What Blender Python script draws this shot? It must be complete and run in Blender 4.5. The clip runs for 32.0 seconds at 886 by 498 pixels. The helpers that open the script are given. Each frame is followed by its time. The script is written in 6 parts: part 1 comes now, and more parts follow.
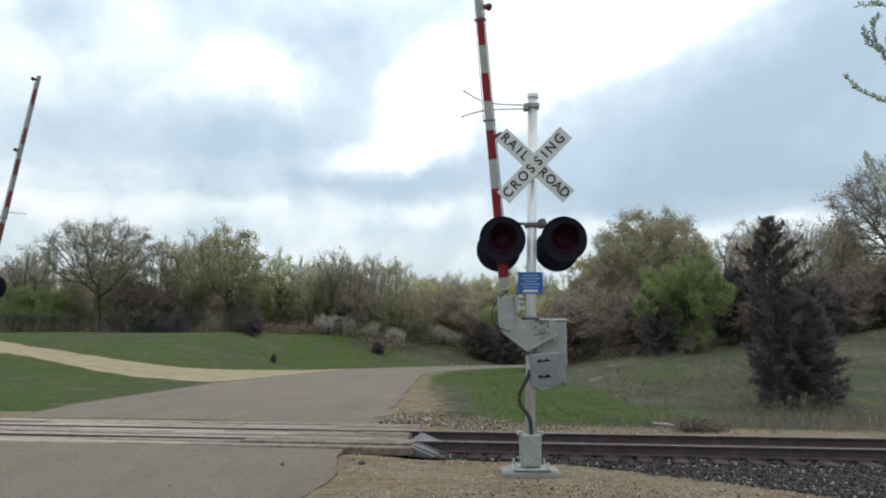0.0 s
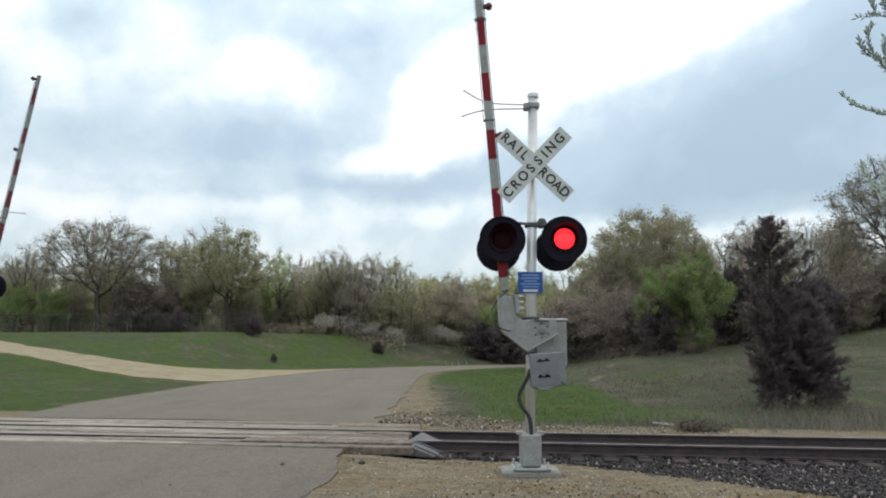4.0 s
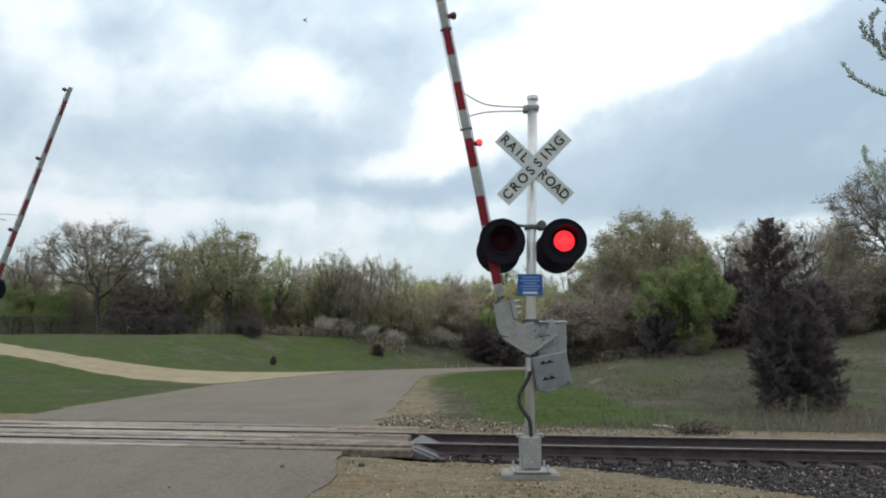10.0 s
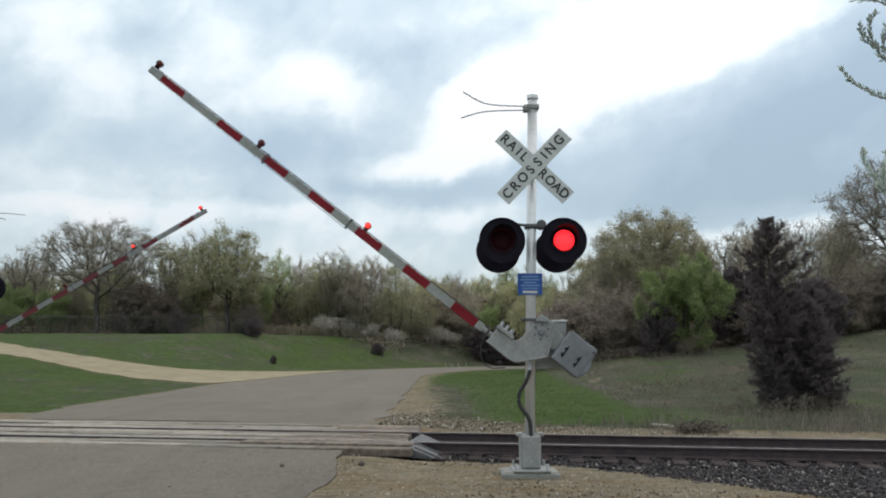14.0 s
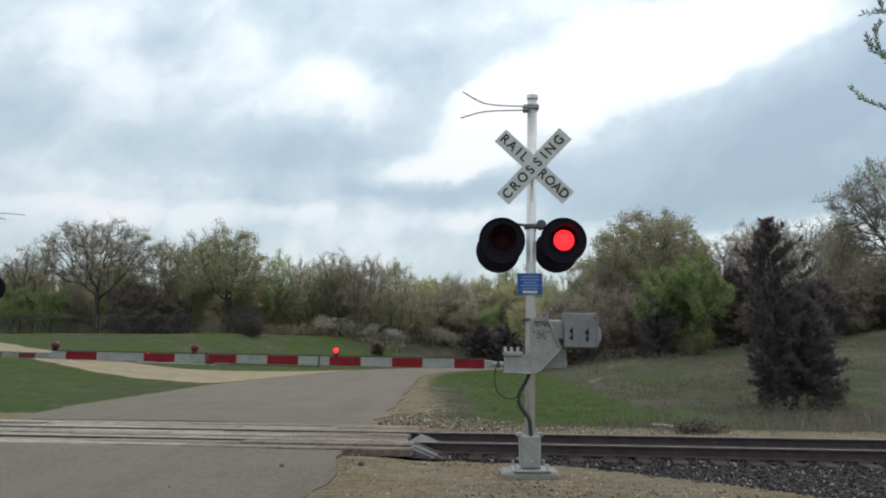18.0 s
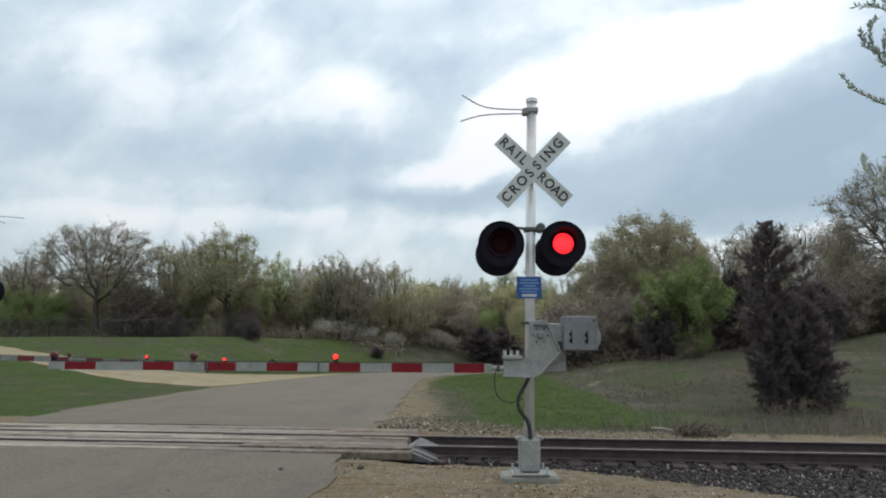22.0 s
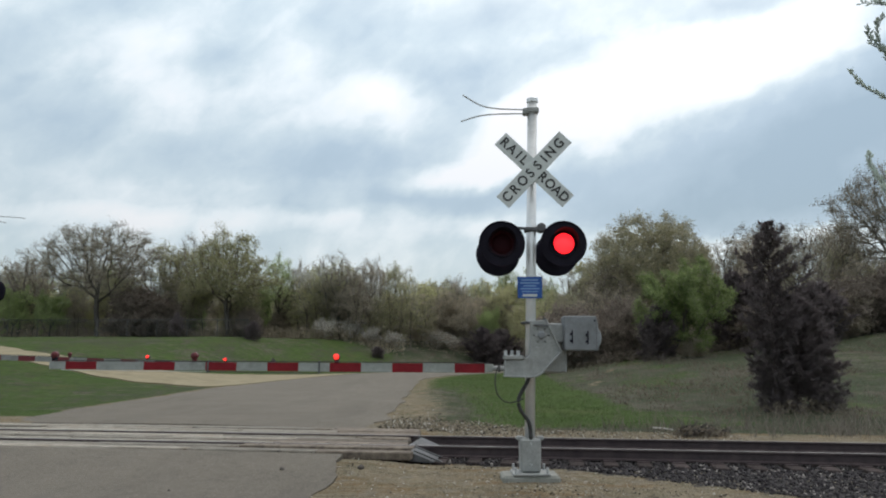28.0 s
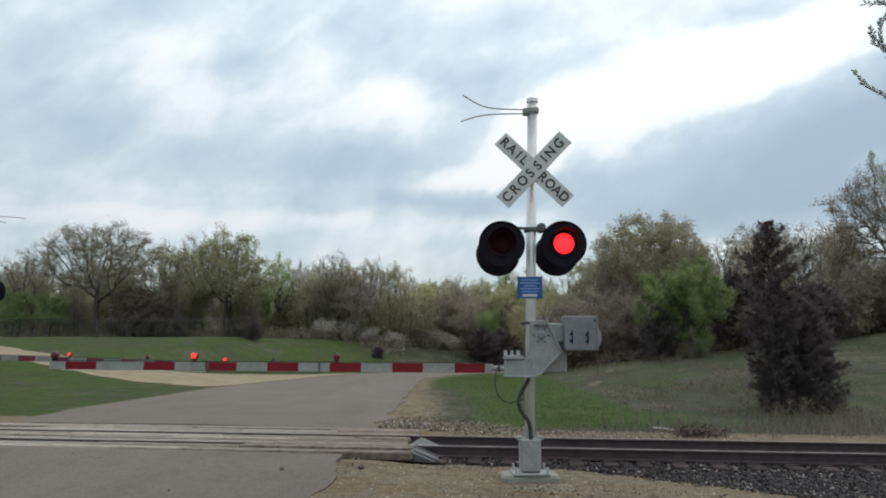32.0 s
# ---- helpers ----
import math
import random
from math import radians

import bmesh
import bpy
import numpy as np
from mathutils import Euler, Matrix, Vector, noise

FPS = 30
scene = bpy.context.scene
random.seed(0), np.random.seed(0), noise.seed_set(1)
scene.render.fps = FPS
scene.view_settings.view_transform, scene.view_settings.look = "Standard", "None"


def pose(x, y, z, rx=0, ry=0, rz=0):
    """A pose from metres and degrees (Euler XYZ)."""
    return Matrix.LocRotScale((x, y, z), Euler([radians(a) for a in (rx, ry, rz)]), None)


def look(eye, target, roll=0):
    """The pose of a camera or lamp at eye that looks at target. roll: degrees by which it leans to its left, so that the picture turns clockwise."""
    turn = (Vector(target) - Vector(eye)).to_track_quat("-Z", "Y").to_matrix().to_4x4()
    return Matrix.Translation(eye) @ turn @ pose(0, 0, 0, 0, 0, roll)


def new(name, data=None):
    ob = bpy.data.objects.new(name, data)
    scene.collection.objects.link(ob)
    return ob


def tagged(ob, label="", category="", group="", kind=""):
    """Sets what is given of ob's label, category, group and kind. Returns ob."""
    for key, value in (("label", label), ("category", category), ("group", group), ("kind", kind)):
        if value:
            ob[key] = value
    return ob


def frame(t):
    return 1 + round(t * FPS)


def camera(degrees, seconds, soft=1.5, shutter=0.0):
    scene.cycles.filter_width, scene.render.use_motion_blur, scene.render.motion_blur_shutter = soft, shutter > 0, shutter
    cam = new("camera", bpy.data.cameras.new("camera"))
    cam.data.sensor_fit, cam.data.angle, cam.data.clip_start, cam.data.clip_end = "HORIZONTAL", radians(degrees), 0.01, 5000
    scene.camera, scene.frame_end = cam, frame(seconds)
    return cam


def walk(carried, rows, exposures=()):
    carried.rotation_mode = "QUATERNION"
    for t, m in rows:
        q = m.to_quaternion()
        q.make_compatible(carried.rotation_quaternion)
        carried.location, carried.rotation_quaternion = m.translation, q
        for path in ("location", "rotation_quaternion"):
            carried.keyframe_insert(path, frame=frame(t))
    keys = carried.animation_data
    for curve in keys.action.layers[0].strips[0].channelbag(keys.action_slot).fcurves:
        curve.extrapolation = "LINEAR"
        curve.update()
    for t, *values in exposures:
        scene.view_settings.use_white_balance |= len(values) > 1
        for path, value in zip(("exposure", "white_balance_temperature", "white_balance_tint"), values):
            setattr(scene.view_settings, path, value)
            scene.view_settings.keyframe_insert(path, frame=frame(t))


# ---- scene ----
cam = camera(61, 32.0, soft=2.0)
EYE = Vector((0.0, 0.0, 1.63))
PITCH = 97.744
# seconds, small turns of the standing camera in hundredths of a degree: to the right, upwards
SWAY = [(0, 0, 0), (0.5, 0, -3), (1, 0, -4), (1.5, 0, -4), (2, 0, 0), (2.5, 0, 0), (3, 0, -4), (3.5, 0, -4), (5.5, 0, 9), (6, 0, 9),
        (6.5, 0, 6), (7, 0, 1), (8, 0, 1), (8.5, 0, 9), (9, 1, 15), (9.5, 0, 13), (10, 2, 15), (10.5, 1, 9), (11, 0, 2), (11.5, 0, 9),
        (12.5, 1, 9), (13.5, 4, 9), (14.5, 2, 9), (16.5, 4, 15), (17, 4, 14), (17.5, 4, 9), (18.5, 4, 9), (19, 4, 21), (19.5, 4, 21),
        (20, 9, 34), (20.5, 9, 34), (21, 9, 32), (21.5, 8, 29), (22, 9, 34), (24.5, 9, 34), (25, 9, 29), (25.5, 4, 30), (27.5, 4, 34),
        (28, 4, 34), (28.5, 4, 41), (29, 8, 34), (29.5, 4, 30), (30.5, 4, 30), (31, 4, 25), (31.5, 4, 30), (32, 4, 34)]
walk(cam, [(t, pose(*EYE, PITCH + u / 100, 0, -r / 100)) for t, r, u in SWAY],
     [(0, 0.02), (6, 0.03), (8, -0.01), (9, -0.06), (10, -0.09), (13, -0.12), (17, -0.15), (22, -0.19), (32, -0.2)])

# ---- light: an overcast spring day ----
world = bpy.data.worlds.new("sky")
scene.world = world
world.use_nodes = True
wn = world.node_tree
sky = wn.nodes.new("ShaderNodeTexSky")
sky.sky_type, sky.sun_disc = "NISHITA", False
sky.sun_elevation, sky.sun_rotation = radians(48), radians(20)
wn.nodes["Background"].inputs["Strength"].default_value = 0.05
wn.links.new(sky.outputs["Color"], wn.nodes["Background"].inputs["Color"])
sun = new("sun", bpy.data.lights.new("sun", "SUN"))
sun.data.energy, sun.data.angle, sun.data.color = 0.9, radians(25), (1.0, 0.94, 0.86)
sun.matrix_world = look((0, 0, 50), (-14, -38, 5))


# ---- materials ----
class Nodes:
    """A short way to write node trees."""

    def __init__(self, name):
        self.m = bpy.data.materials.new(name)
        self.m.use_nodes = True
        self.t = self.m.node_tree
        self.bsdf = self.t.nodes["Principled BSDF"]
        self.out = self.t.nodes["Material Output"]
        self.co = self.t.nodes.new("ShaderNodeTexCoord").outputs["Object"]

    def add(self, kind, **ins):
        n = self.t.nodes.new(kind)
        for k, v in ins.items():
            self.put(n.inputs[k.replace("_", " ")], v)
        return n

    def put(self, socket, v):
        if isinstance(v, bpy.types.NodeSocket):
            self.t.links.new(v, socket)
        else:
            socket.default_value = v

    def noise(self, scale, detail=5, rough=0.6, vec=None):
        return self.add("ShaderNodeTexNoise", Scale=scale, Detail=detail, Roughness=rough, Vector=vec or self.co).outputs["Fac"]

    def stretch(self, sx, sy, sz, vec=None):
        n = self.add("ShaderNodeMapping", Vector=vec or self.co)
        n.inputs["Scale"].default_value = (sx, sy, sz)
        return n.outputs["Vector"]

    def ramp(self, fac, a, b, lo=0.35, hi=0.65):
        n = self.add("ShaderNodeValToRGB", Fac=fac)
        e = n.color_ramp.elements
        e[0].position, e[0].color, e[1].position, e[1].color = lo, (*a, 1), hi, (*b, 1)
        return n.outputs["Color"]

    def band(self, fac, lo, hi, a=0.0, b=1.0):
        n = self.add("ShaderNodeMapRange", Value=fac)
        n.inputs["From Min"].default_value, n.inputs["From Max"].default_value = lo, hi
        n.inputs["To Min"].default_value, n.inputs["To Max"].default_value = a, b
        return n.outputs["Result"]

    def mix(self, fac, a, b, mode="MIX"):
        n = self.t.nodes.new("ShaderNodeMix")
        n.data_type, n.blend_type = "RGBA", mode
        self.put(n.inputs[0], fac)
        for s, v in ((n.inputs[6], a), (n.inputs[7], b)):
            self.put(s, (*v, 1) if isinstance(v, tuple) and len(v) == 3 else v)
        return n.outputs[2]

    def calc(self, op, a, b=0.0):
        n = self.t.nodes.new("ShaderNodeMath")
        n.operation = op
        self.put(n.inputs[0], a), self.put(n.inputs[1], b)
        return n.outputs[0]

    def bump(self, fac, strength, dist=0.02):
        n = self.add("ShaderNodeBump", Strength=strength, Distance=dist, Height=fac)
        self.put(self.bsdf.inputs["Normal"], n.outputs["Normal"])

    def done(self, color, rough=0.8, metal=0.0, gloss=None):
        if gloss is not None:
            self.put(self.bsdf.inputs["Specular IOR Level"], gloss)
        self.put(self.bsdf.inputs["Base Color"], (*color, 1) if isinstance(color, tuple) else color)
        self.put(self.bsdf.inputs["Roughness"], rough)
        self.put(self.bsdf.inputs["Metallic"], metal)
        return self.m


def plain(name, a, b, scale, rough=0.8, metal=0.0, bump=0.3, fine=6.0, rand=0.0, dirt=None):
    """Two tones mixed at a coarse and a fine scale, with relief; rand: how far copies differ."""
    n = Nodes(name)
    coarse, small = n.noise(scale), n.noise(scale * fine, 3)
    col = n.ramp(n.calc("ADD", n.calc("MULTIPLY", coarse, 0.65), n.calc("MULTIPLY", small, 0.35)), a, b, 0.36, 0.62)
    if dirt:
        col = n.mix(n.band(n.noise(scale * 0.6, 8, 0.75), 0.52, 0.72, 0, 0.8), col, dirt)
    if rand:
        r = n.add("ShaderNodeObjectInfo").outputs["Random"]
        v = n.band(r, 0, 1, 1 - rand, 1 + rand)
        h = n.add("ShaderNodeHueSaturation", Value=v, Color=col)
        col = h.outputs["Color"]
    n.bump(small, bump)
    return n.done(col, rough, metal)


def leafy(name, a, b, see=0.25):
    """Leaves: each leaf its own tone, with some light through it."""
    n = Nodes(name)
    g = n.add("ShaderNodeNewGeometry")
    r = n.add("ShaderNodeObjectInfo").outputs["Random"]
    col = n.ramp(g.outputs["Random Per Island"], a, b, 0.0, 1.0)
    h = n.add("ShaderNodeHueSaturation", Value=n.band(r, 0, 1, 0.8, 1.2), Color=col)
    n.done(h.outputs["Color"], 0.8, gloss=0.12)
    tr = n.add("ShaderNodeBsdfTranslucent", Color=h.outputs["Color"])
    mx = n.add("ShaderNodeMixShader", Fac=see)
    n.t.links.new(n.bsdf.outputs[0], mx.inputs[1]), n.t.links.new(tr.outputs[0], mx.inputs[2])
    n.t.links.new(mx.outputs[0], n.out.inputs["Surface"])
    return n.m


def glow(name, color, strength):
    n = Nodes(name)
    n.done((0.1, 0.005, 0.005), 0.3)
    n.put(n.bsdf.inputs["Emission Color"], (*color, 1))
    n.put(n.bsdf.inputs["Emission Strength"], strength)
    return n.m


M_ASPHALT = Nodes("worn_asphalt")
_n = M_ASPHALT
_big, _mid, _grit = _n.noise(0.35, 6), _n.noise(3.0, 5), _n.noise(90, 2)
_c = _n.ramp(_n.calc("ADD", _n.calc("MULTIPLY", _big, 0.6), _n.calc("MULTIPLY", _mid, 0.4)), (0.118, 0.105, 0.088), (0.178, 0.160, 0.134), 0.35, 0.65)
_c = _n.mix(_n.band(_n.noise(32, 3, 0.75), 0.555, 0.605, 0, 0.8), _c, (0.30, 0.27, 0.235))
_c = _n.mix(_n.band(_n.noise(24, 3, 0.75), 0.41, 0.35, 0, 0.75), _c, (0.05, 0.046, 0.042))
_c = _n.mix(_n.band(_grit, 0.35, 0.7, 0, 0.5), _c, (0.19, 0.17, 0.143))
_c = _n.mix(_n.band(_n.noise(9, 7, 0.8), 0.52, 0.7, 0, 0.5), _c, (0.078, 0.071, 0.062))
_c = _n.mix(_n.band(_n.noise(0.9, 6, 0.7), 0.5, 0.7, 0, 0.4), _c, (0.165, 0.15, 0.125))
_streak = _n.noise(1.0, 4, 0.6, _n.stretch(0.9, 0.08, 1))
_c = _n.mix(_n.band(_streak, 0.5, 0.66, 0, 0.25), _c, (0.085, 0.077, 0.067))
_crack = _n.add("ShaderNodeTexVoronoi", Scale=0.32, Vector=_n.mix(0.06, _n.co, _n.add("ShaderNodeTexNoise", Scale=2.0, Vector=_n.co).outputs["Color"]))
_crack.feature = "DISTANCE_TO_EDGE"
_c = _n.mix(_n.band(_crack.outputs["Distance"], 0.0, 0.004, 0.12, 0.0), _c, (0.05, 0.05, 0.05))
_n.bump(_n.noise(40, 4, 0.8), 0.9, 0.02)
M_ASPHALT = _n.done(_c, 0.9, gloss=0.2)

# the ground: grass, dry grass, dirt and crushed stone, by the zone of each place
_n = Nodes("ground_cover")
_zone = _n.t.nodes.new("ShaderNodeAttribute")
_zone.attribute_name = "zone"
_sep = _n.t.nodes.new("ShaderNodeSeparateColor")
_n.t.links.new(_zone.outputs["Color"], _sep.inputs[0])
_a, _b, _f = _n.noise(0.25, 8, 0.7), _n.noise(2.2, 6, 0.65), _n.noise(38, 3)
_grass = _n.ramp(_n.calc("ADD", _n.calc("MULTIPLY", _b, 0.6), _n.calc("MULTIPLY", _f, 0.4)), (0.034, 0.055, 0.015), (0.076, 0.119, 0.033), 0.35, 0.65)
_grass = _n.mix(_n.band(_n.noise(1.0, 6, 0.7), 0.5, 0.72, 0, 0.6), _grass, (0.036, 0.050, 0.018))
_grass = _n.mix(_n.band(_a, 0.52, 0.7, 0, 0.5), _grass, (0.115, 0.108, 0.052))
_dry = _n.ramp(_n.calc("ADD", _n.calc("MULTIPLY", _b, 0.5), _n.calc("MULTIPLY", _f, 0.5)), (0.062, 0.058, 0.046), (0.160, 0.149, 0.120), 0.38, 0.62)
_dry = _n.mix(_n.band(_a, 0.42, 0.54, 0, 0.85), _dry, (0.048, 0.064, 0.036))
_dry = _n.mix(_n.band(_n.noise(1.7, 7, 0.75), 0.5, 0.6, 0, 0.65), _dry, (0.04, 0.055, 0.026))
_dry = _n.mix(_n.band(_n.noise(0.8, 6, 0.7), 0.5, 0.66, 0, 0.7), _dry, (0.078, 0.06, 0.05))
_dirt = _n.ramp(_n.calc("ADD", _n.calc("MULTIPLY", _b, 0.6), _n.calc("MULTIPLY", _f, 0.4)), (0.112, 0.092, 0.062), (0.25, 0.21, 0.145), 0.36, 0.64)
_dirt = _n.mix(_n.band(_n.noise(42, 3, 0.75), 0.555, 0.61, 0, 0.85), _dirt, (0.40, 0.345, 0.27))
_dirt = _n.mix(_n.band(_n.noise(24, 4, 0.75), 0.43, 0.36, 0, 0.75), _dirt, (0.075, 0.058, 0.04))
_dirt = _n.mix(_n.band(_n.noise(1.0, 5, 0.6, _n.stretch(0.5, 2.2, 1)), 0.5, 0.6, 0, 0.7), _dirt, (0.17, 0.108, 0.05))
_dirt = _n.mix(_n.band(_n.noise(1.1, 6, 0.7), 0.5, 0.64, 0, 0.85), _dirt, (0.125, 0.112, 0.072))
_dirt = _n.mix(_n.band(_n.noise(3.4, 5, 0.7, _n.stretch(0.35, 2.0, 1)), 0.54, 0.62, 0, 0.6), _dirt, (0.30, 0.255, 0.18))
_dirt = _n.mix(_n.band(_n.noise(12, 4, 0.7), 0.53, 0.62, 0, 0.55), _dirt, (0.29, 0.26, 0.205))
_dirt = _n.mix(_n.band(_n.noise(5.0, 6, 0.75), 0.54, 0.66, 0, 0.65), _dirt, (0.082, 0.082, 0.048))
_dirt = _n.mix(_n.band(_n.noise(2.6, 6, 0.7), 0.54, 0.62, 0, 0.6), _dirt, (0.22, 0.20, 0.165))
_stone = _n.ramp(_n.noise(25, 4, 0.7), (0.02, 0.019, 0.02), (0.09, 0.085, 0.085), 0.35, 0.68)
_wob = _n.calc("ADD", _n.band(_n.noise(1.6, 6, 0.7), 0.3, 0.7, -0.26, 0.26), _n.band(_n.noise(14, 4, 0.7), 0.3, 0.7, -0.2, 0.2))


def _edge(s):
    return _n.band(_n.calc("ADD", s, _wob), 0.42, 0.58)


_c = _n.mix(_edge(_sep.outputs[0]), _grass, _dry)
_c = _n.mix(_edge(_sep.outputs[1]), _c, _dirt)
_c = _n.mix(_edge(_sep.outputs[2]), _c, _stone)
_n.bump(_f, 0.8, 0.05)
M_GROUND = _n.done(_c, 0.95, gloss=0.08)

M_DRIVE = plain("pale_gravel", (0.19, 0.158, 0.094), (0.29, 0.247, 0.158), 1.2, 0.95, bump=0.5, fine=25)
# old timber: grey, split along the grain
_n = Nodes("weathered_timber")
_g1, _g2 = _n.noise(4.0, 7, 0.75, _n.stretch(0.45, 9, 9)), _n.noise(1.2, 5)
_c = _n.ramp(_g1, (0.06, 0.053, 0.044), (0.45, 0.415, 0.355), 0.36, 0.60)
_c = _n.mix(_n.band(_g2, 0.48, 0.7, 0, 0.6), _c, (0.21, 0.16, 0.115))
_r = _n.add("ShaderNodeObjectInfo").outputs["Random"]
_c = _n.add("ShaderNodeHueSaturation", Value=_n.band(_r, 0, 1, 0.6, 1.15), Color=_c).outputs["Color"]
_n.bump(_g1, 0.7, 0.02)
M_TIMBER = _n.done(_c, 0.9)
M_PACKED = plain("packed_dirt", (0.11, 0.095, 0.07), (0.24, 0.21, 0.165), 9, 0.95, bump=0.5)
M_TIE = plain("creosoted_timber", (0.034, 0.028, 0.028), (0.085, 0.069, 0.067), 4, 0.95, bump=0.5, rand=0.3)
M_TIE.node_tree.nodes["Principled BSDF"].inputs["Specular IOR Level"].default_value = 0.1
M_RUST = plain("rusted_rail_steel", (0.032, 0.022, 0.025), (0.066, 0.047, 0.049), 5, 0.75, 0.0, 0.3)
M_RAILTOP = plain("polished_rail_steel", (0.22, 0.21, 0.21), (0.32, 0.305, 0.30), 8, 0.5, 0.6, 0.05)
M_GALV = plain("galvanised_steel", (0.36, 0.375, 0.39), (0.50, 0.515, 0.53), 9, 0.5, 0.3, 0.08, dirt=(0.26, 0.27, 0.28))
M_ALU = plain("dull_aluminium_paint", (0.66, 0.67, 0.68), (0.78, 0.79, 0.80), 3, 0.38, 0.45, 0.05, dirt=(0.5, 0.5, 0.5))
M_CAST = plain("grey_cast_metal", (0.23, 0.238, 0.235), (0.335, 0.344, 0.34), 7, 0.6, 0.2, 0.2, dirt=(0.15, 0.15, 0.145))
M_BOX = plain("grey_painted_steel", (0.155, 0.167, 0.182), (0.215, 0.228, 0.245), 4, 0.6, 0.1, 0.05, dirt=(0.12, 0.125, 0.13))
M_DULL = plain("dull_old_zinc", (0.075, 0.077, 0.08), (0.125, 0.128, 0.131), 3, 0.8, bump=0.1)
M_BLACK = plain("flat_black_enamel", (0.007, 0.006, 0.012), (0.014, 0.012, 0.022), 6, 0.7, bump=0.05)
M_BLACK.node_tree.nodes["Principled BSDF"].inputs["Specular IOR Level"].default_value = 0.15
M_STEEL = plain("scuffed_dark_steel", (0.06, 0.063, 0.07), (0.13, 0.134, 0.142), 6, 0.7, 0.1, 0.2, dirt=(0.07, 0.055, 0.045))
M_RUBBER = plain("black_rubber", (0.02, 0.02, 0.02), (0.04, 0.04, 0.04), 10, 0.7, bump=0.1)
M_WHITE = plain("white_sheeting", (0.48, 0.51, 0.51), (0.60, 0.63, 0.63), 5, 0.5, bump=0.03, dirt=(0.40, 0.42, 0.41))
M_OLDWHITE = plain("weathered_white_sheeting", (0.22, 0.238, 0.225), (0.32, 0.34, 0.325), 5, 0.5, bump=0.03, dirt=(0.16, 0.168, 0.15))
M_RED = plain("red_sheeting", (0.15, 0.008, 0.014), (0.22, 0.012, 0.02), 6, 0.45, bump=0.03, dirt=(0.18, 0.02, 0.03))
M_RED.node_tree.nodes["Principled BSDF"].inputs["Specular IOR Level"].default_value = 0.2
# far arm's sheeting: darker copies, its shade against the sky put into the colour
M_BACKLIT_WHITE = plain("backlit_white_sheeting", (0.17, 0.18, 0.175), (0.25, 0.26, 0.255), 5, 0.6, bump=0.03, dirt=(0.12, 0.12, 0.115))
M_BACKLIT_RED = plain("backlit_red_sheeting", (0.09, 0.008, 0.014), (0.14, 0.012, 0.02), 6, 0.6, bump=0.03)
M_INK = plain("black_lettering", (0.015, 0.015, 0.018), (0.03, 0.03, 0.03), 20, 0.6, bump=0.0)
M_BLUE = plain("blue_sign_paint", (0.008, 0.060, 0.26), (0.014, 0.085, 0.33), 8, 0.4, bump=0.0)
M_PALE = plain("pale_blue_print", (0.12, 0.24, 0.5), (0.18, 0.3, 0.55), 30, 0.5, bump=0.0)
M_CONC = plain("concrete", (0.20, 0.205, 0.185), (0.30, 0.30, 0.275), 4, 0.9, bump=0.4, dirt=(0.14, 0.14, 0.12))
M_PLANKEND = plain("brown_split_timber", (0.075, 0.058, 0.048), (0.23, 0.19, 0.15), 7, 0.9, bump=0.5, rand=0.3)
M_LENS = plain("dark_red_glass", (0.014, 0.002, 0.004), (0.024, 0.003, 0.006), 40, 0.6, bump=0.3)
M_LENS.node_tree.nodes["Principled BSDF"].inputs["Specular IOR Level"].default_value = 0.1
M_LIT_A = glow("lit_orange_red_lens", (1.0, 0.075, 0.035), 2.3)
M_LIT_B = glow("lit_red_lens", (1.0, 0.018, 0.026), 2.3)
M_LIT_S = glow("lit_small_red_lens", (1.0, 0.03, 0.02), 2.5)
M_REDCAP = plain("faded_red_plastic", (0.07, 0.007, 0.010), (0.115, 0.010, 0.014), 20, 0.5, bump=0.0)
M_BARK = plain("grey_brown_bark", (0.075, 0.067, 0.058), (0.145, 0.13, 0.115), 3, 0.95, bump=0.5, rand=0.25)
M_BARK_DARK = plain("dark_cedar_bark", (0.055, 0.043, 0.041), (0.105, 0.083, 0.078), 5, 0.95, bump=0.5)
M_BARK_RED = plain("reddish_brown_bark", (0.12, 0.094, 0.078), (0.21, 0.17, 0.145), 3, 0.95, bump=0.5, rand=0.25)
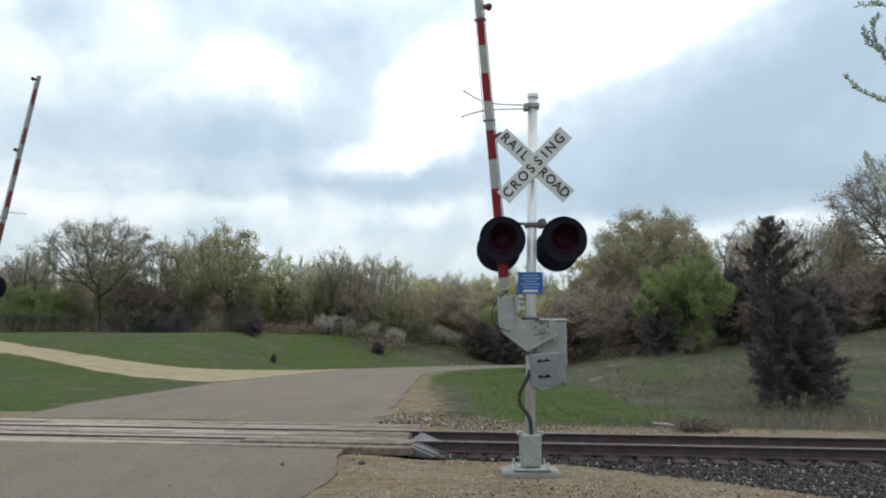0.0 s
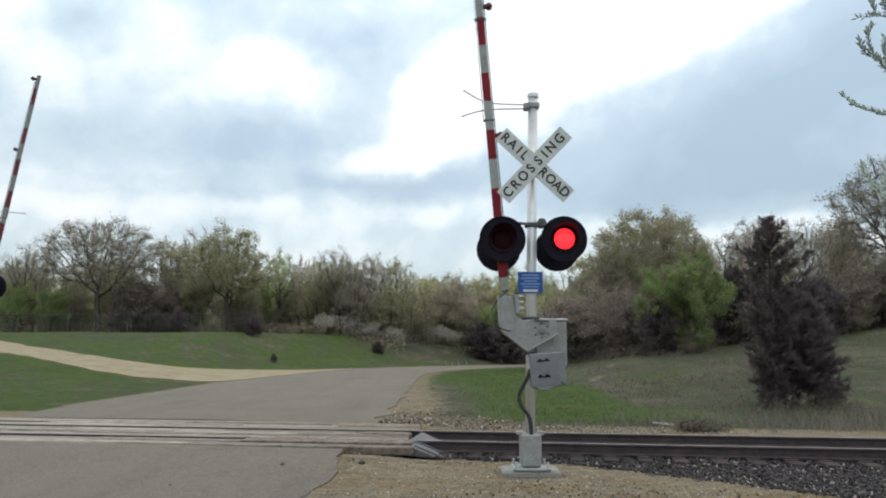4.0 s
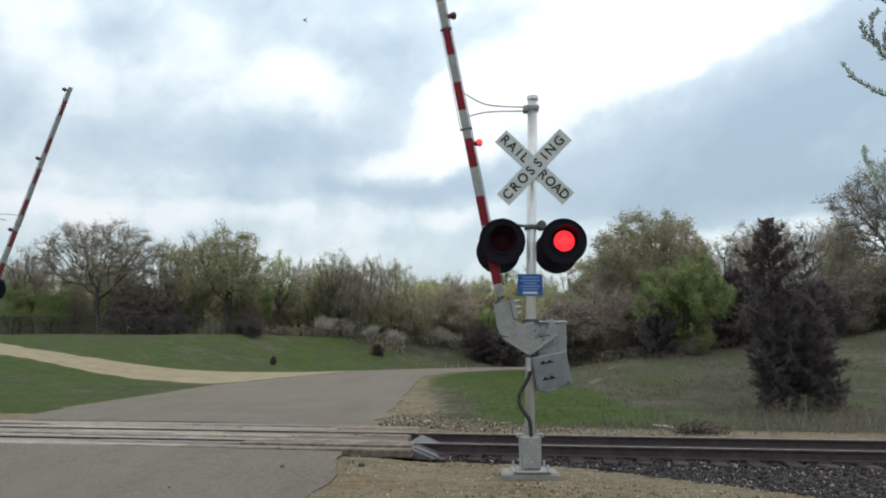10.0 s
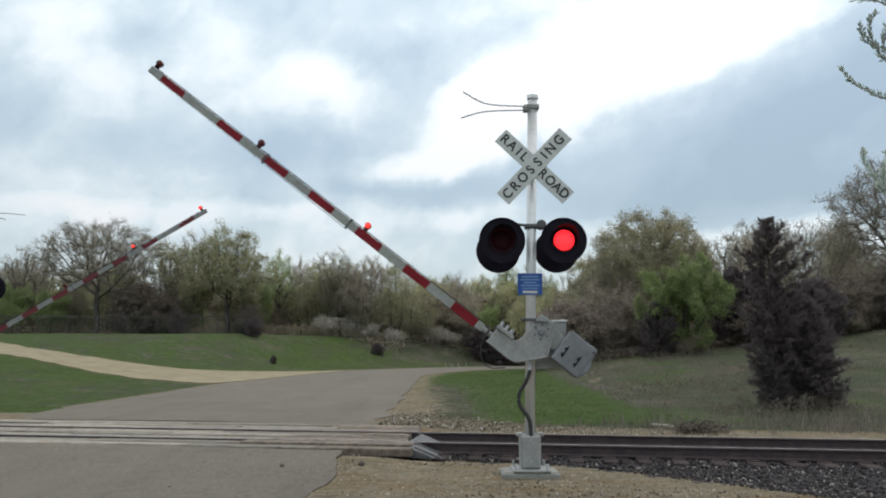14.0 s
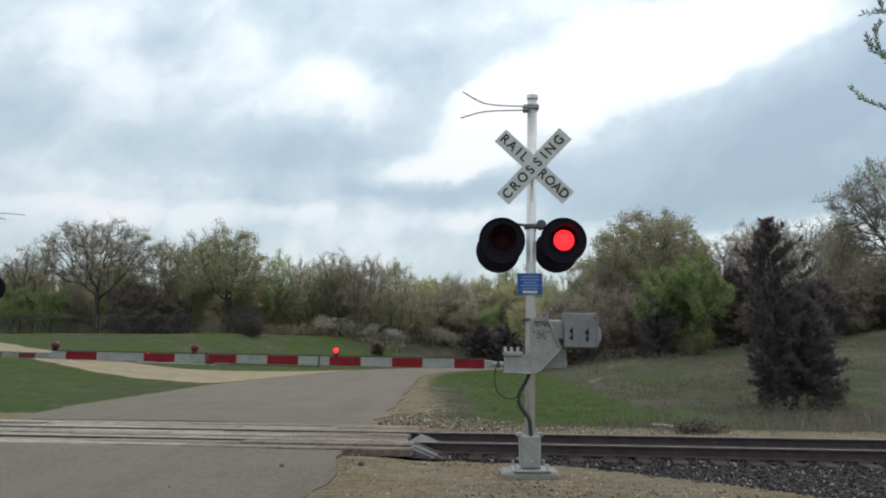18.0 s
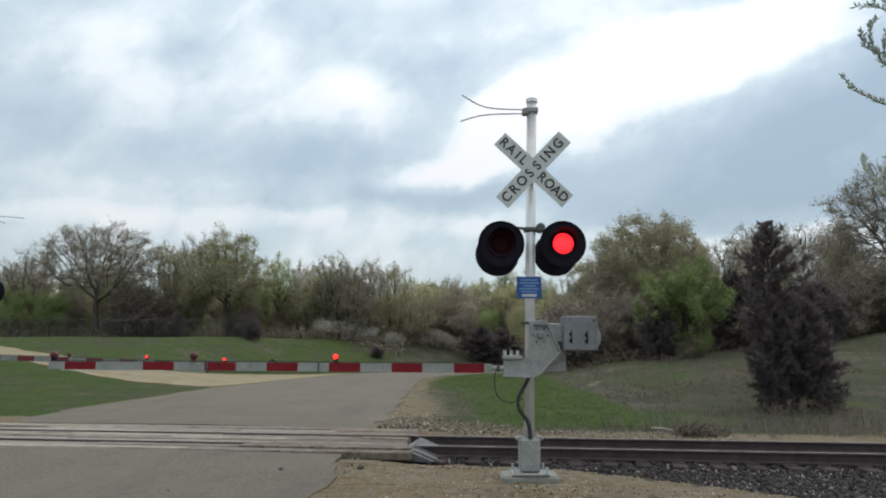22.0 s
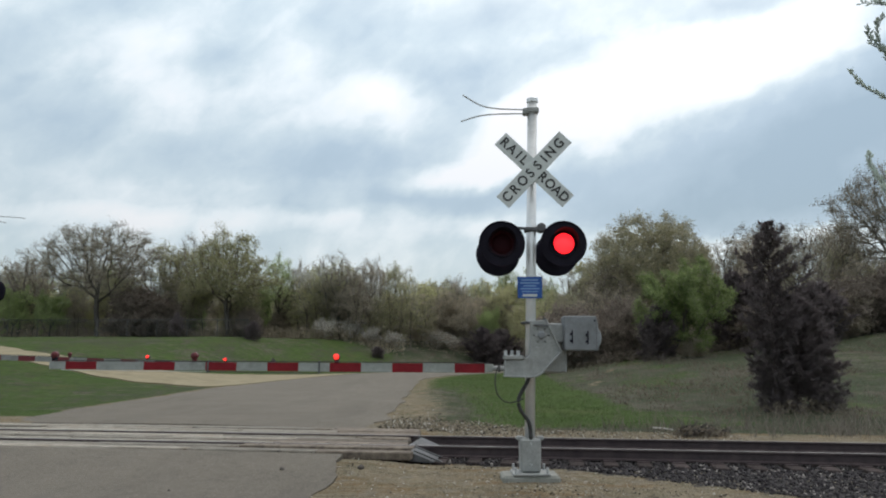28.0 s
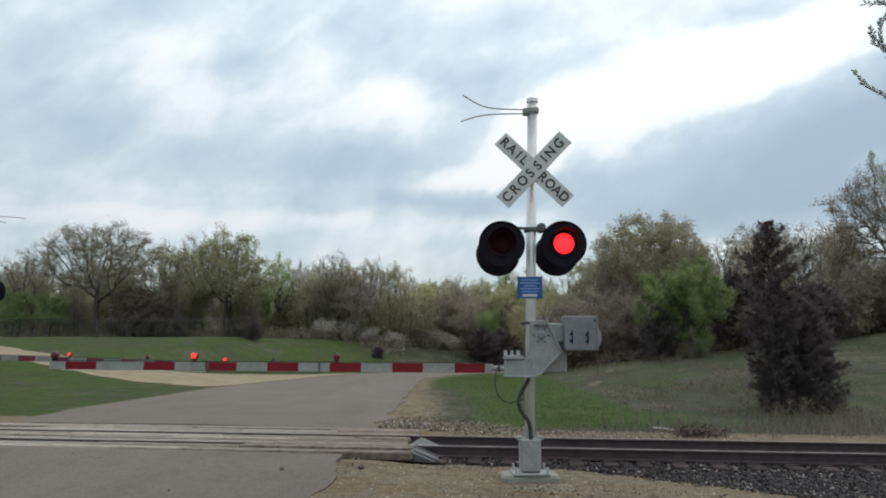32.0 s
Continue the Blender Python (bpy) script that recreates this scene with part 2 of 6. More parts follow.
M_LEAF = dict(
    olive=leafy("olive_spring_leaves", (0.30, 0.30, 0.16), (0.52, 0.505, 0.30), 0.62),
    pale=leafy("pale_bud_leaves", (0.25, 0.238, 0.15), (0.45, 0.42, 0.28), 0.58),
    bud=leafy("grey_bud_twigs", (0.19, 0.18, 0.14), (0.34, 0.325, 0.26), 0.5),
    # lighter copy of the fresh green; its colour makes up for the wood's shade
    young=leafy("brightened_green_leaves", (0.24, 0.31, 0.13), (0.42, 0.50, 0.24), 0.62),
    fresh=leafy("fresh_green_leaves", (0.14, 0.19, 0.08), (0.30, 0.36, 0.16), 0.6),
    brown=leafy("brown_twig_buds", (0.265, 0.232, 0.178), (0.43, 0.38, 0.30), 0.6),
    white=leafy("white_blossom", (0.46, 0.44, 0.40), (0.70, 0.675, 0.63), 0.4),
    cedar=leafy("dark_cedar_sprays", (0.112, 0.095, 0.098), (0.208, 0.178, 0.182), 0.4),
    dark=leafy("dark_red_brown_twigs", (0.15, 0.127, 0.108), (0.265, 0.226, 0.196), 0.55),
    brush=leafy("dead_brush", (0.14, 0.12, 0.095), (0.25, 0.215, 0.17), 0.4),
    straw=leafy("dry_grass_blades", (0.15, 0.132, 0.112), (0.28, 0.248, 0.21)),
    weed=leafy("dull_weeds", (0.092, 0.094, 0.068), (0.18, 0.175, 0.135)),
    grass=leafy("green_grass_blades", (0.036, 0.062, 0.017), (0.08, 0.126, 0.036)))


# ---- the sky: a sheet of broken cloud that drifts away over the woods ----
def cloud_material():
    n = Nodes("drifting_cloud")

    def vec(op, a, b=None, k=None):
        v = n.t.nodes.new("ShaderNodeVectorMath")
        v.operation = op
        n.put(v.inputs[0], a)
        if b is not None:
            n.put(v.inputs[1], b)
        if k is not None:
            n.put(v.inputs["Scale"], k)
        return v.outputs["Value" if op == "LENGTH" else "Vector"]

    # the clouds have depth as well as breadth, so their forms are as tall as they are wide when seen from below
    xyz = n.add("ShaderNodeSeparateXYZ", Vector=n.co)
    q = vec("NORMALIZE", n.co)
    d1 = vec("SUBTRACT", n.add("ShaderNodeTexNoise", Scale=4.5, Detail=5.0, Vector=q).outputs["Color"], (0.5, 0.5, 0.5))
    d2 = vec("SUBTRACT", n.add("ShaderNodeTexNoise", Scale=14.0, Detail=4.0, Vector=q).outputs["Color"], (0.5, 0.5, 0.5))
    warp = vec("ADD", vec("SCALE", d1, k=0.16), vec("SCALE", d2, k=0.055))
    y = n.calc("MAXIMUM", xyz.outputs[1], 1.0)
    flat = n.add("ShaderNodeCombineXYZ", X=n.calc("DIVIDE", xyz.outputs[0], y), Y=n.calc("DIVIDE", xyz.outputs[2], y))
    p = vec("ADD", flat.outputs[0], warp)

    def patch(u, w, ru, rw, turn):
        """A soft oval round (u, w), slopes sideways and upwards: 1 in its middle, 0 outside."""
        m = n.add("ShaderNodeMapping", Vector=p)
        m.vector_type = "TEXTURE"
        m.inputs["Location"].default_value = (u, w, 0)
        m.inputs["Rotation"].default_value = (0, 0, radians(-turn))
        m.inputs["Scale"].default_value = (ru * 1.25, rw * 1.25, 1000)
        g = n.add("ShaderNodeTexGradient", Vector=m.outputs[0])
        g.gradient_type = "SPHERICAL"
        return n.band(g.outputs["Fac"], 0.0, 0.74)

    # thickness of the cloud: rolling forms, with a bright rift and a dark bank beside it
    qw = vec("ADD", q, vec("SCALE", d2, k=0.05))
    d = n.calc("ADD", n.calc("MULTIPLY", n.noise(5.0, 3, 0.5, qw), 0.42), n.calc("MULTIPLY", n.noise(12.0, 6, 0.55, qw), 0.42))
    d = n.calc("ADD", d, 0.06)
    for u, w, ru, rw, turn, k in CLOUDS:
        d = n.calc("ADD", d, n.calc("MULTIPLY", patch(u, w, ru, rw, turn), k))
    r = n.add("ShaderNodeValToRGB", Fac=d)
    el = r.color_ramp.elements
    el[0].position, el[0].color = 0.27, (1.0, 1.0, 1.0, 1)
    el[1].position, el[1].color = 0.98, (0.33, 0.44, 0.52, 1)
    for at, c in ((0.38, (0.865, 0.93, 0.95, 1)), (0.50, (0.635, 0.74, 0.785, 1)), (0.66, (0.455, 0.57, 0.655, 1))):
        e = el.new(at)
        e.color = c
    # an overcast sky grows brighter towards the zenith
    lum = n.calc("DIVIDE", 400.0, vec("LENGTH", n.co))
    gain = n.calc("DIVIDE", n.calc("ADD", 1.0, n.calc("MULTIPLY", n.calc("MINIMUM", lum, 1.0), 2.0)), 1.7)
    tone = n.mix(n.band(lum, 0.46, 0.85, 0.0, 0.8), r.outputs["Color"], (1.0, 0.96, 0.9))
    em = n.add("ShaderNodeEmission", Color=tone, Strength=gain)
    tr = n.add("ShaderNodeBsdfTransparent", Color=(0.55, 0.55, 0.55, 1))
    ad = n.t.nodes.new("ShaderNodeAddShader")
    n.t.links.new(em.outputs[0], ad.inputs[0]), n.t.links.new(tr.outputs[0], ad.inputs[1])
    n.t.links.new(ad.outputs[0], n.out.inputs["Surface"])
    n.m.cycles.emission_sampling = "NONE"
    return n.m


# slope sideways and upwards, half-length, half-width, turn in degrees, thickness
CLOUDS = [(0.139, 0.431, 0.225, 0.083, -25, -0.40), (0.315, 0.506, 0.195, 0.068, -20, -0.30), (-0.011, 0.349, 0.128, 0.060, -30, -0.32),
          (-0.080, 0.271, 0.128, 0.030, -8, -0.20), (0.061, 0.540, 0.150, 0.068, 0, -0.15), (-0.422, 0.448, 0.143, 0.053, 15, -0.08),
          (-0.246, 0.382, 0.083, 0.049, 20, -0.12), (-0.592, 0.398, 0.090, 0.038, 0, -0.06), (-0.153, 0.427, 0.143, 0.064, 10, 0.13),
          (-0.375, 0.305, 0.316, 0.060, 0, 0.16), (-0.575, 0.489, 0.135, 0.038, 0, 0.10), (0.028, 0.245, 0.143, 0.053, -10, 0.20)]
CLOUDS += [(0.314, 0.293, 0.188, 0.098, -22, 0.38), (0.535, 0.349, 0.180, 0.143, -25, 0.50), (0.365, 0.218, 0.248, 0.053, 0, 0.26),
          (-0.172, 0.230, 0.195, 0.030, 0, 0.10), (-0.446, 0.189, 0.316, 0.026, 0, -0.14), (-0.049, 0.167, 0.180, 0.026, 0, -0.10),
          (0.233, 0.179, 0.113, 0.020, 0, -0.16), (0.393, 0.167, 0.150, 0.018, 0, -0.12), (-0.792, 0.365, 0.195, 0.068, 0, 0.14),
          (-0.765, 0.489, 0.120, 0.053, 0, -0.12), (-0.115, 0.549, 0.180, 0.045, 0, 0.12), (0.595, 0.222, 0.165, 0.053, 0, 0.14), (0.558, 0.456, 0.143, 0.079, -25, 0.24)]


def mesh_of(name, verts, faces, material=None, smooth=False):
    me = bpy.data.meshes.new(name)
    me.from_pydata(verts, [], faces)
    if material:
        me.materials.append(material)
    if smooth:
        me.shade_smooth()
    me.update()
    return me


def cloud_sheet():
    rings = [0, 150, 300, 500, 750, 1000, 1400, 1900, 2500, 3200, 4000, 4600]
    verts, faces, k = [], [], 48
    for r in rings:
        for i in range(k):
            a = math.tau * i / k
            verts.append((r * math.cos(a), r * math.sin(a), 400 * (1 - (r / 4550) ** 2)))
    for j in range(len(rings) - 1):
        for i in range(k):
            a, b = j * k + i, j * k + (i + 1) % k
            faces.append((a, b, b + k, a + k))
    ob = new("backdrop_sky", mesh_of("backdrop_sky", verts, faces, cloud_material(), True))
    return tagged(ob, "overcast sky of white and blue-grey clouds", "sky", kind="structure")


# ---- the lie of the land ----
def ease(a, b, v):
    t = min(1.0, max(0.0, (v - a) / (b - a)))
    return t * t * (3 - 2 * t)


TRACK_Y, TRACK_SLOPE = 12.56, 0.155
TRACK = pose(0, TRACK_Y, 0, 0, 0, -math.degrees(math.atan(TRACK_SLOPE)))
COS_T = math.cos(math.atan(TRACK_SLOPE))
BEND = (34.1, 45.0, 45.0, 35.5)          # centre of the road's bend, outer and inner radius


def across(x, y):
    """Metres beyond the near rail, square to the track."""
    return (y - TRACK_Y + TRACK_SLOPE * x) * COS_T


def left_edge(y):
    """The road's left edge: the asphalt stops short of the dirt beside the rails."""
    return -10.9 + 1.0 * (1 - ease(16.5, 23, y)) * ease(13, 15, y)


def sides(x, y):
    """Metres outside the road's left edge and its right edge."""
    cx, cy, ro, ri = BEND
    if y < cy:
        return left_edge(y) - x, x + 1.4 + 0.03 * max(0, 17 - y)
    r = math.hypot(x - cx, y - cy)
    return (r - ro, ri - r) if x < cx else (y - cy - ro, cy + ri - y)


def height(x, y):
    l, r = sides(x, y)
    z = 0.05 * ease(14, 17, y) + 0.12 * ease(20, 60, y)
    v = across(x, y)
    if -4 < v < 7:
        z += 0.10 * ease(-3.6, -1.0, v) * (1 - ease(3.3, 7.0, v)) * (1 - ease(-1.2, 0.1, x - 0.155 * v)) if not -0.95 < v < 3.3 else 0
    z += 0.06 * math.exp(-((x - 1.13) ** 2 + (y - 9.8) ** 2) / 1.1)
    if l > 0:
        z += 3.25 * ease(0, 14, l) * ease(20, 75, y)
    if r > 0 and x > 2:
        z += min(3.2, 0.11 * (x - 2)) * ease(18, 48, y) * ease(0, 12, r)
    return z


PATH = [(3.78, 29.9), (6.34, 33.4), (8.0, 38.5), (9.78, 43.7), (12.26, 46.3)]      # trodden path up the slope


def from_path(x, y):
    best = 99.0
    for (ax, ay), (bx, by) in zip(PATH, PATH[1:]):
        u = min(1, max(0, ((x - ax) * (bx - ax) + (y - ay) * (by - ay)) / ((bx - ax) ** 2 + (by - ay) ** 2)))
        best = min(best, math.hypot(x - ax - u * (bx - ax), y - ay - u * (by - ay)))
    return best


def bumps(x, y):
    return 0.05 * noise.noise((x * 0.7, y * 0.7, 3.1)) + 0.12 * noise.noise((x * 0.13, y * 0.13, 7.7))


def zones(x, y):
    """Dry grass, dirt, crushed stone: 0 to 1."""
    l, r = sides(x, y)
    v = across(x, y)
    dry = dirt = stone = 0.0
    if v < 3.4:
        stone_edge = max(-3.2, min(-0.5, -0.35 - 0.75 * (x - 0.9)))     # the ballast widens along the track
        if x > -1:
            stone = ease(stone_edge - 0.15, stone_edge + 0.15, v) * (1 - ease(2.4, 2.9, v))
        dirt = 1.0
        if v < -5 and (x < -12 or x > 6):
            dirt = 0.3
    elif l > -0.5 and v < 8:
        dirt = 1 - ease(4.8, 6.4, v + 0.25 * (x + 11))
    elif r > -0.8:
        r = max(r, 0.0)
        dirt = max(1 - ease(3.7, 5.3, v), 0.72 * (1 - ease(0.3, 3.0, r)) * (1 - ease(24, 50, y)), (1 - ease(1.6, 5.0, r)) * (1 - ease(15.5, 22, y)), 0.62 * (1 - ease(0.3, 1.9, r)) * (1 - ease(50, 72, y)),
                   0.62 * ease(-0.25, 0.1, noise.noise((x * 0.5, y * 0.35, 4.0))) - ease(0.15, 0.7, from_path(x, y)) if 28 < y < 48 else 0)
        dry = ease(-0.6, 1.6, x - 4.6 - 0.03 * (y - 17)) * (0.66 + 0.32 * noise.noise((x * 0.3, y * 0.13, 9.0)) + 0.22 * noise.noise((x * 0.9, y * 0.4, 5.0)))
        dry = max(dry, 0.75 * (1 - ease(1.2, 4.2, r)) * (1 - ease(28, 52, y)))
        if y < 19.5:
            dry = max(dry, 1 - ease(17, 18.5, y))
    elif l > -0.8:
        l = max(l, 0.0)
        dry = 0.40 + 0.2 * noise.noise((x * 0.13, y * 0.08, 1.0)) + 0.2 * noise.noise((x * 0.5, y * 0.25, 3.0)) + 0.07 * ease(46, 62, y) + ease(78, 88, y)
        dirt = (1 - ease(0.15, 0.5, l)) * 0.8
    return min(1, dry), min(1, dirt), min(1, stone)


def spaced(near, step, fars):
    inner = list(np.arange(near[0], near[1] + 0.01, step))
    return sorted([*inner, *(near[1] + f for f in fars), *(near[0] - f for f in fars)])


def ground():
    fars = (3, 8, 18, 40, 90, 200, 450, 1000, 2200, 4300)
    xs, ys = spaced((-46, 46), 0.5, fars), spaced((4, 92), 0.4, fars)
    verts, tint = [], []
    for y in ys:
        for x in xs:
            l, r = sides(x, y)
            v = across(x, y)
            z = height(min(60, max(-60, x)), min(120, max(-20, y)))
            if abs(x) < 50 and 0 < y < 95:
                z += bumps(x, y) * ease(0.0, 3.0, max(l, r)) * ease(3.0, 6.0, abs(v - 0.7))
                if -1 < v < 2.6:
                    z -= 0.05
                if l < -0.5 and r < -0.5:
                    z -= 0.09
                if r > 0 and v > 3:
                    z -= 0.02
            verts.append((x, y, z))
            tint.extend((*zones(x, y), 1.0))
    w = len(xs)
    faces = [(j * w + i, j * w + i + 1, (j + 1) * w + i + 1, (j + 1) * w + i) for j in range(len(ys) - 1) for i in range(w - 1)]
    me = mesh_of("ground", verts, faces, M_GROUND, True)
    at = me.color_attributes.new("zone", "FLOAT_COLOR", "POINT")
    at.data.foreach_set("color", tint)
    tagged(new("ground", me), "grassy ground with dirt and crushed stone by the track", "ground", kind="structure")


def sheet(name, rows, material, label, category, lip=0.08):
    """A strip of ground cover from rows of points, with its rim turned down."""
    w = len(rows[0])
    verts = [tuple(p) for row in rows for p in row]
    faces = [(j * w + i, j * w + i + 1, (j + 1) * w + i + 1, (j + 1) * w + i) for j in range(len(rows) - 1) for i in range(w - 1)]
    h = len(rows)
    rim = [*range(w), *(j * w + w - 1 for j in range(1, h)), *((h - 1) * w + i for i in range(w - 2, -1, -1)), *(j * w for j in range(h - 2, 0, -1))]
    base, n = len(verts), len(rim)
    verts += [verts[i] for i in rim]
    verts += [(verts[i][0], verts[i][1], verts[i][2] - lip) for i in rim]
    faces += [(base + i, base + n + i, base + n + (i + 1) % n, base + (i + 1) % n) for i in range(n)]
    me = mesh_of(name, verts, faces, material, True)
    return tagged(new(name, me), label, category, kind="structure")


def road():
    def edge(k, y, left):
        return 0.22 * noise.noise((y * 0.55, 5.0 if left else 9.0, 0)) + 0.09 * noise.noise((y * 2.1, 2.0 if left else 4.0, 0)) + 0.03 * noise.noise((y * 6.3, 7.0 if left else 1.0, 0))

    ks = [i / 16 for i in range(17)]
    near, far = [], []
    for i in range(60):
        v = -0.99 - 52 * (i / 59) ** 2
        row = []
        for k in ks:
            x = -10.9 + 9.5 * k
            y = TRACK_Y - TRACK_SLOPE * x + v / COS_T
            x -= 0.03 * max(0, 14 - y) * ease(0.5, 1, k)
            x += edge(k, y, k < 0.5) * abs(2 * k - 1) ** 6
            row.append((x, y, 0.012 + 0.14 * (1 - ease(0.9, 3.6, -v)) + 0.02 * (1 - abs(2 * k - 1))))
        near.append(row)
    sheet("road_near", near[::-1], M_ASPHALT, "worn grey asphalt road with ragged edges before the rails", "road")
    for i in range(70):
        s = i / 69
        row = []
        for k in ks:
            x = -10.9 + 9.5 * k
            y0 = TRACK_Y - TRACK_SLOPE * x + 3.36 / COS_T
            y = y0 + (45 - y0) * s
            x += (left_edge(y) + 10.9) * (1 - k)
            x += edge(k, y, k < 0.5) * abs(2 * k - 1) ** 6
            row.append((x, y, height(x, y) + 0.02 + 0.03 * (1 - abs(2 * k - 1)) - 0.05 * (1 - ease(3.5, 5.0, across(x, y)))))
        far.append(row)
    cx, cy, ro, ri = BEND
    for i in range(1, 60):
        a = radians(85) * i / 59
        row = []
        for k in ks:
            r = ro + (ri - ro) * k + edge(k, 45 + 40 * a, k < 0.5) * abs(2 * k - 1) ** 6
            x, y = cx - r * math.cos(a), cy + r * math.sin(a)
            row.append((x, y, height(x, y) + 0.02 + 0.03 * (1 - abs(2 * k - 1))))
        far.append(row)
    sheet("road_far", far, M_ASPHALT, "grey asphalt road that bends away past the woods", "road")


def driveway():
    """Pale gravel lane that leaves the road and climbs the lawn."""
    top = [(-7.2, 63), (-11.6, 54.3), (-16.2, 46.0), (-21.0, 45.2), (-25.5, 48.0), (-30.8, 52.8), (-40, 61)]
    low = [(-9.9, 44.0), (-11.2, 37.6), (-15.2, 38.7), (-18.9, 40.3), (-22.2, 41.8), (-25.5, 43.7), (-36, 50)]

    def along(pts, s):
        f = s * (len(pts) - 1)
        i = min(len(pts) - 2, int(f))
        p0, p1, p2, p3 = (Vector(pts[max(0, min(len(pts) - 1, i + d))]) for d in (-1, 0, 1, 2))
        u = f - i
        return 0.5 * (2 * p1 + (p2 - p0) * u + (2 * p0 - 5 * p1 + 4 * p2 - p3) * u * u + (3 * p1 - p0 - 3 * p2 + p3) * u ** 3)

    rows = []
    for i in range(60):
        a, b = along(low, i / 59), along(top, i / 59)
        row = []
        for j in range(9):
            p = a.lerp(b, j / 8)
            p.y += 0.25 * noise.noise((p.x * 0.8, j, 0)) * abs(j / 4 - 1) ** 4
            l = sides(p.x, p.y)[0]
            row.append((p.x, p.y, height(p.x, p.y) + bumps(p.x, p.y) * ease(0, 3, max(0, l)) + 0.055))
        rows.append(row)
    sheet("driveway", rows, M_DRIVE, "pale tan gravel driveway across the lawn", "driveway", 0.12)


cloud = cloud_sheet()
ground()
road()
driveway()


# ---- building blocks ----
def thing(name, at, label, category, group=""):
    ob = new(name)
    ob.matrix_world = at
    ob.empty_display_size = 0.2
    return tagged(ob, label, category, group)


def part(name, bm, material, parent, label="", smooth=False):
    """Links a bmesh (or a mesh) as one mesh object under a thing or a part."""
    if isinstance(bm, bpy.types.Mesh):
        me = bm
    else:
        me = bpy.data.meshes.new(name)
        bmesh.ops.recalc_face_normals(bm, faces=bm.faces)
        bm.to_mesh(me)
        bm.free()
    if not me.materials:
        for m in material if isinstance(material, (list, tuple)) else [material]:
            me.materials.append(m)
    if smooth:
        me.shade_smooth()
    ob = new(name, me)
    ob.parent = parent
    if label:
        tagged(ob, label)
    return ob


def box(sx, sy, sz, at=(0, 0, 0), bevel=0.006, turn=None, bm=None):
    bm = bm or bmesh.new()
    m = Matrix.Translation(at) @ (turn or Matrix()) @ Matrix.Diagonal((sx, sy, sz, 1))
    got = bmesh.ops.create_cube(bm, size=1, matrix=m)["verts"]
    if bevel:
        edges = {e for v in got for e in v.link_edges}
        bmesh.ops.bevel(bm, geom=list(edges), offset=bevel, segments=1, affect="EDGES")
    return bm


def rod(p, q, r0, r1=None, n=14, bm=None):
    """A tapered round bar from p to q."""
    bm = bm or bmesh.new()
    p, q = Vector(p), Vector(q)
    d = q - p
    m = Matrix.Translation((p + q) / 2) @ d.to_track_quat("Z", "Y").to_matrix().to_4x4()
    bmesh.ops.create_cone(bm, cap_ends=True, segments=n, radius1=r0, radius2=r0 if r1 is None else r1, depth=d.length, matrix=m)
    return bm


def tube(points, r, n=8, bm=None):
    """A bent round bar through points."""
    bm = bm or bmesh.new()
    pts = [Vector(p) for p in points]
    rings = []
    for i, p in enumerate(pts):
        d = (pts[min(i + 1, len(pts) - 1)] - pts[max(i - 1, 0)]).normalized()
        q = d.to_track_quat("Z", "Y")
        rings.append([bm.verts.new(p + q @ Vector((r * math.cos(math.tau * k / n), r * math.sin(math.tau * k / n), 0))) for k in range(n)])
    for a, b in zip(rings, rings[1:]):
        for k in range(n):
            bm.faces.new((a[k], a[(k + 1) % n], b[(k + 1) % n], b[k]))
    bm.faces.new(rings[0][::-1]), bm.faces.new(rings[-1])
    return bm


def curved(points, steps=8):
    pts = [Vector(p) for p in points]
    out = []
    for i in range(len(pts) - 1):
        p0, p1, p2, p3 = (pts[max(0, min(len(pts) - 1, i + d))] for d in (-1, 0, 1, 2))
        for k in range(steps):
            u = k / steps
            out.append(0.5 * (2 * p1 + (p2 - p0) * u + (2 * p0 - 5 * p1 + 4 * p2 - p3) * u * u + (3 * p1 - p0 - 3 * p2 + p3) * u ** 3))
    return out + [pts[-1]]


def slab(outline, y0, y1, bevel=0.008, bm=None):
    """A plate cut to an outline of (x, z), from y0 to y1."""
    bm = bm or bmesh.new()
    f = bm.faces.new([bm.verts.new((x, y0, z)) for x, z in outline])
    got = bmesh.ops.extrude_face_region(bm, geom=[f])["geom"]
    vs = [g for g in got if isinstance(g, bmesh.types.BMVert)]
    bmesh.ops.translate(bm, verts=vs, vec=(0, y1 - y0, 0))
    if bevel:
        bmesh.ops.bevel(bm, geom=list(bm.edges), offset=bevel, segments=1, affect="EDGES")
    return bm


def turned(profile, n=28, axis="Y", bm=None):
    """A round body: profile of (radius, place along the axis)."""
    bm = bm or bmesh.new()
    rings = []
    for r, h in profile:
        ring = []
        for k in range(n):
            a = math.tau * k / n
            c, s = r * math.cos(a), r * math.sin(a)
            ring.append(bm.verts.new((c, h, s) if axis == "Y" else (c, s, h)))
        rings.append(ring)
    for a, b in zip(rings, rings[1:]):
        for k in range(n):
            bm.faces.new((a[k], a[(k + 1) % n], b[(k + 1) % n], b[k]))
    bm.faces.new(rings[0]), bm.faces.new(rings[-1])
    return bm


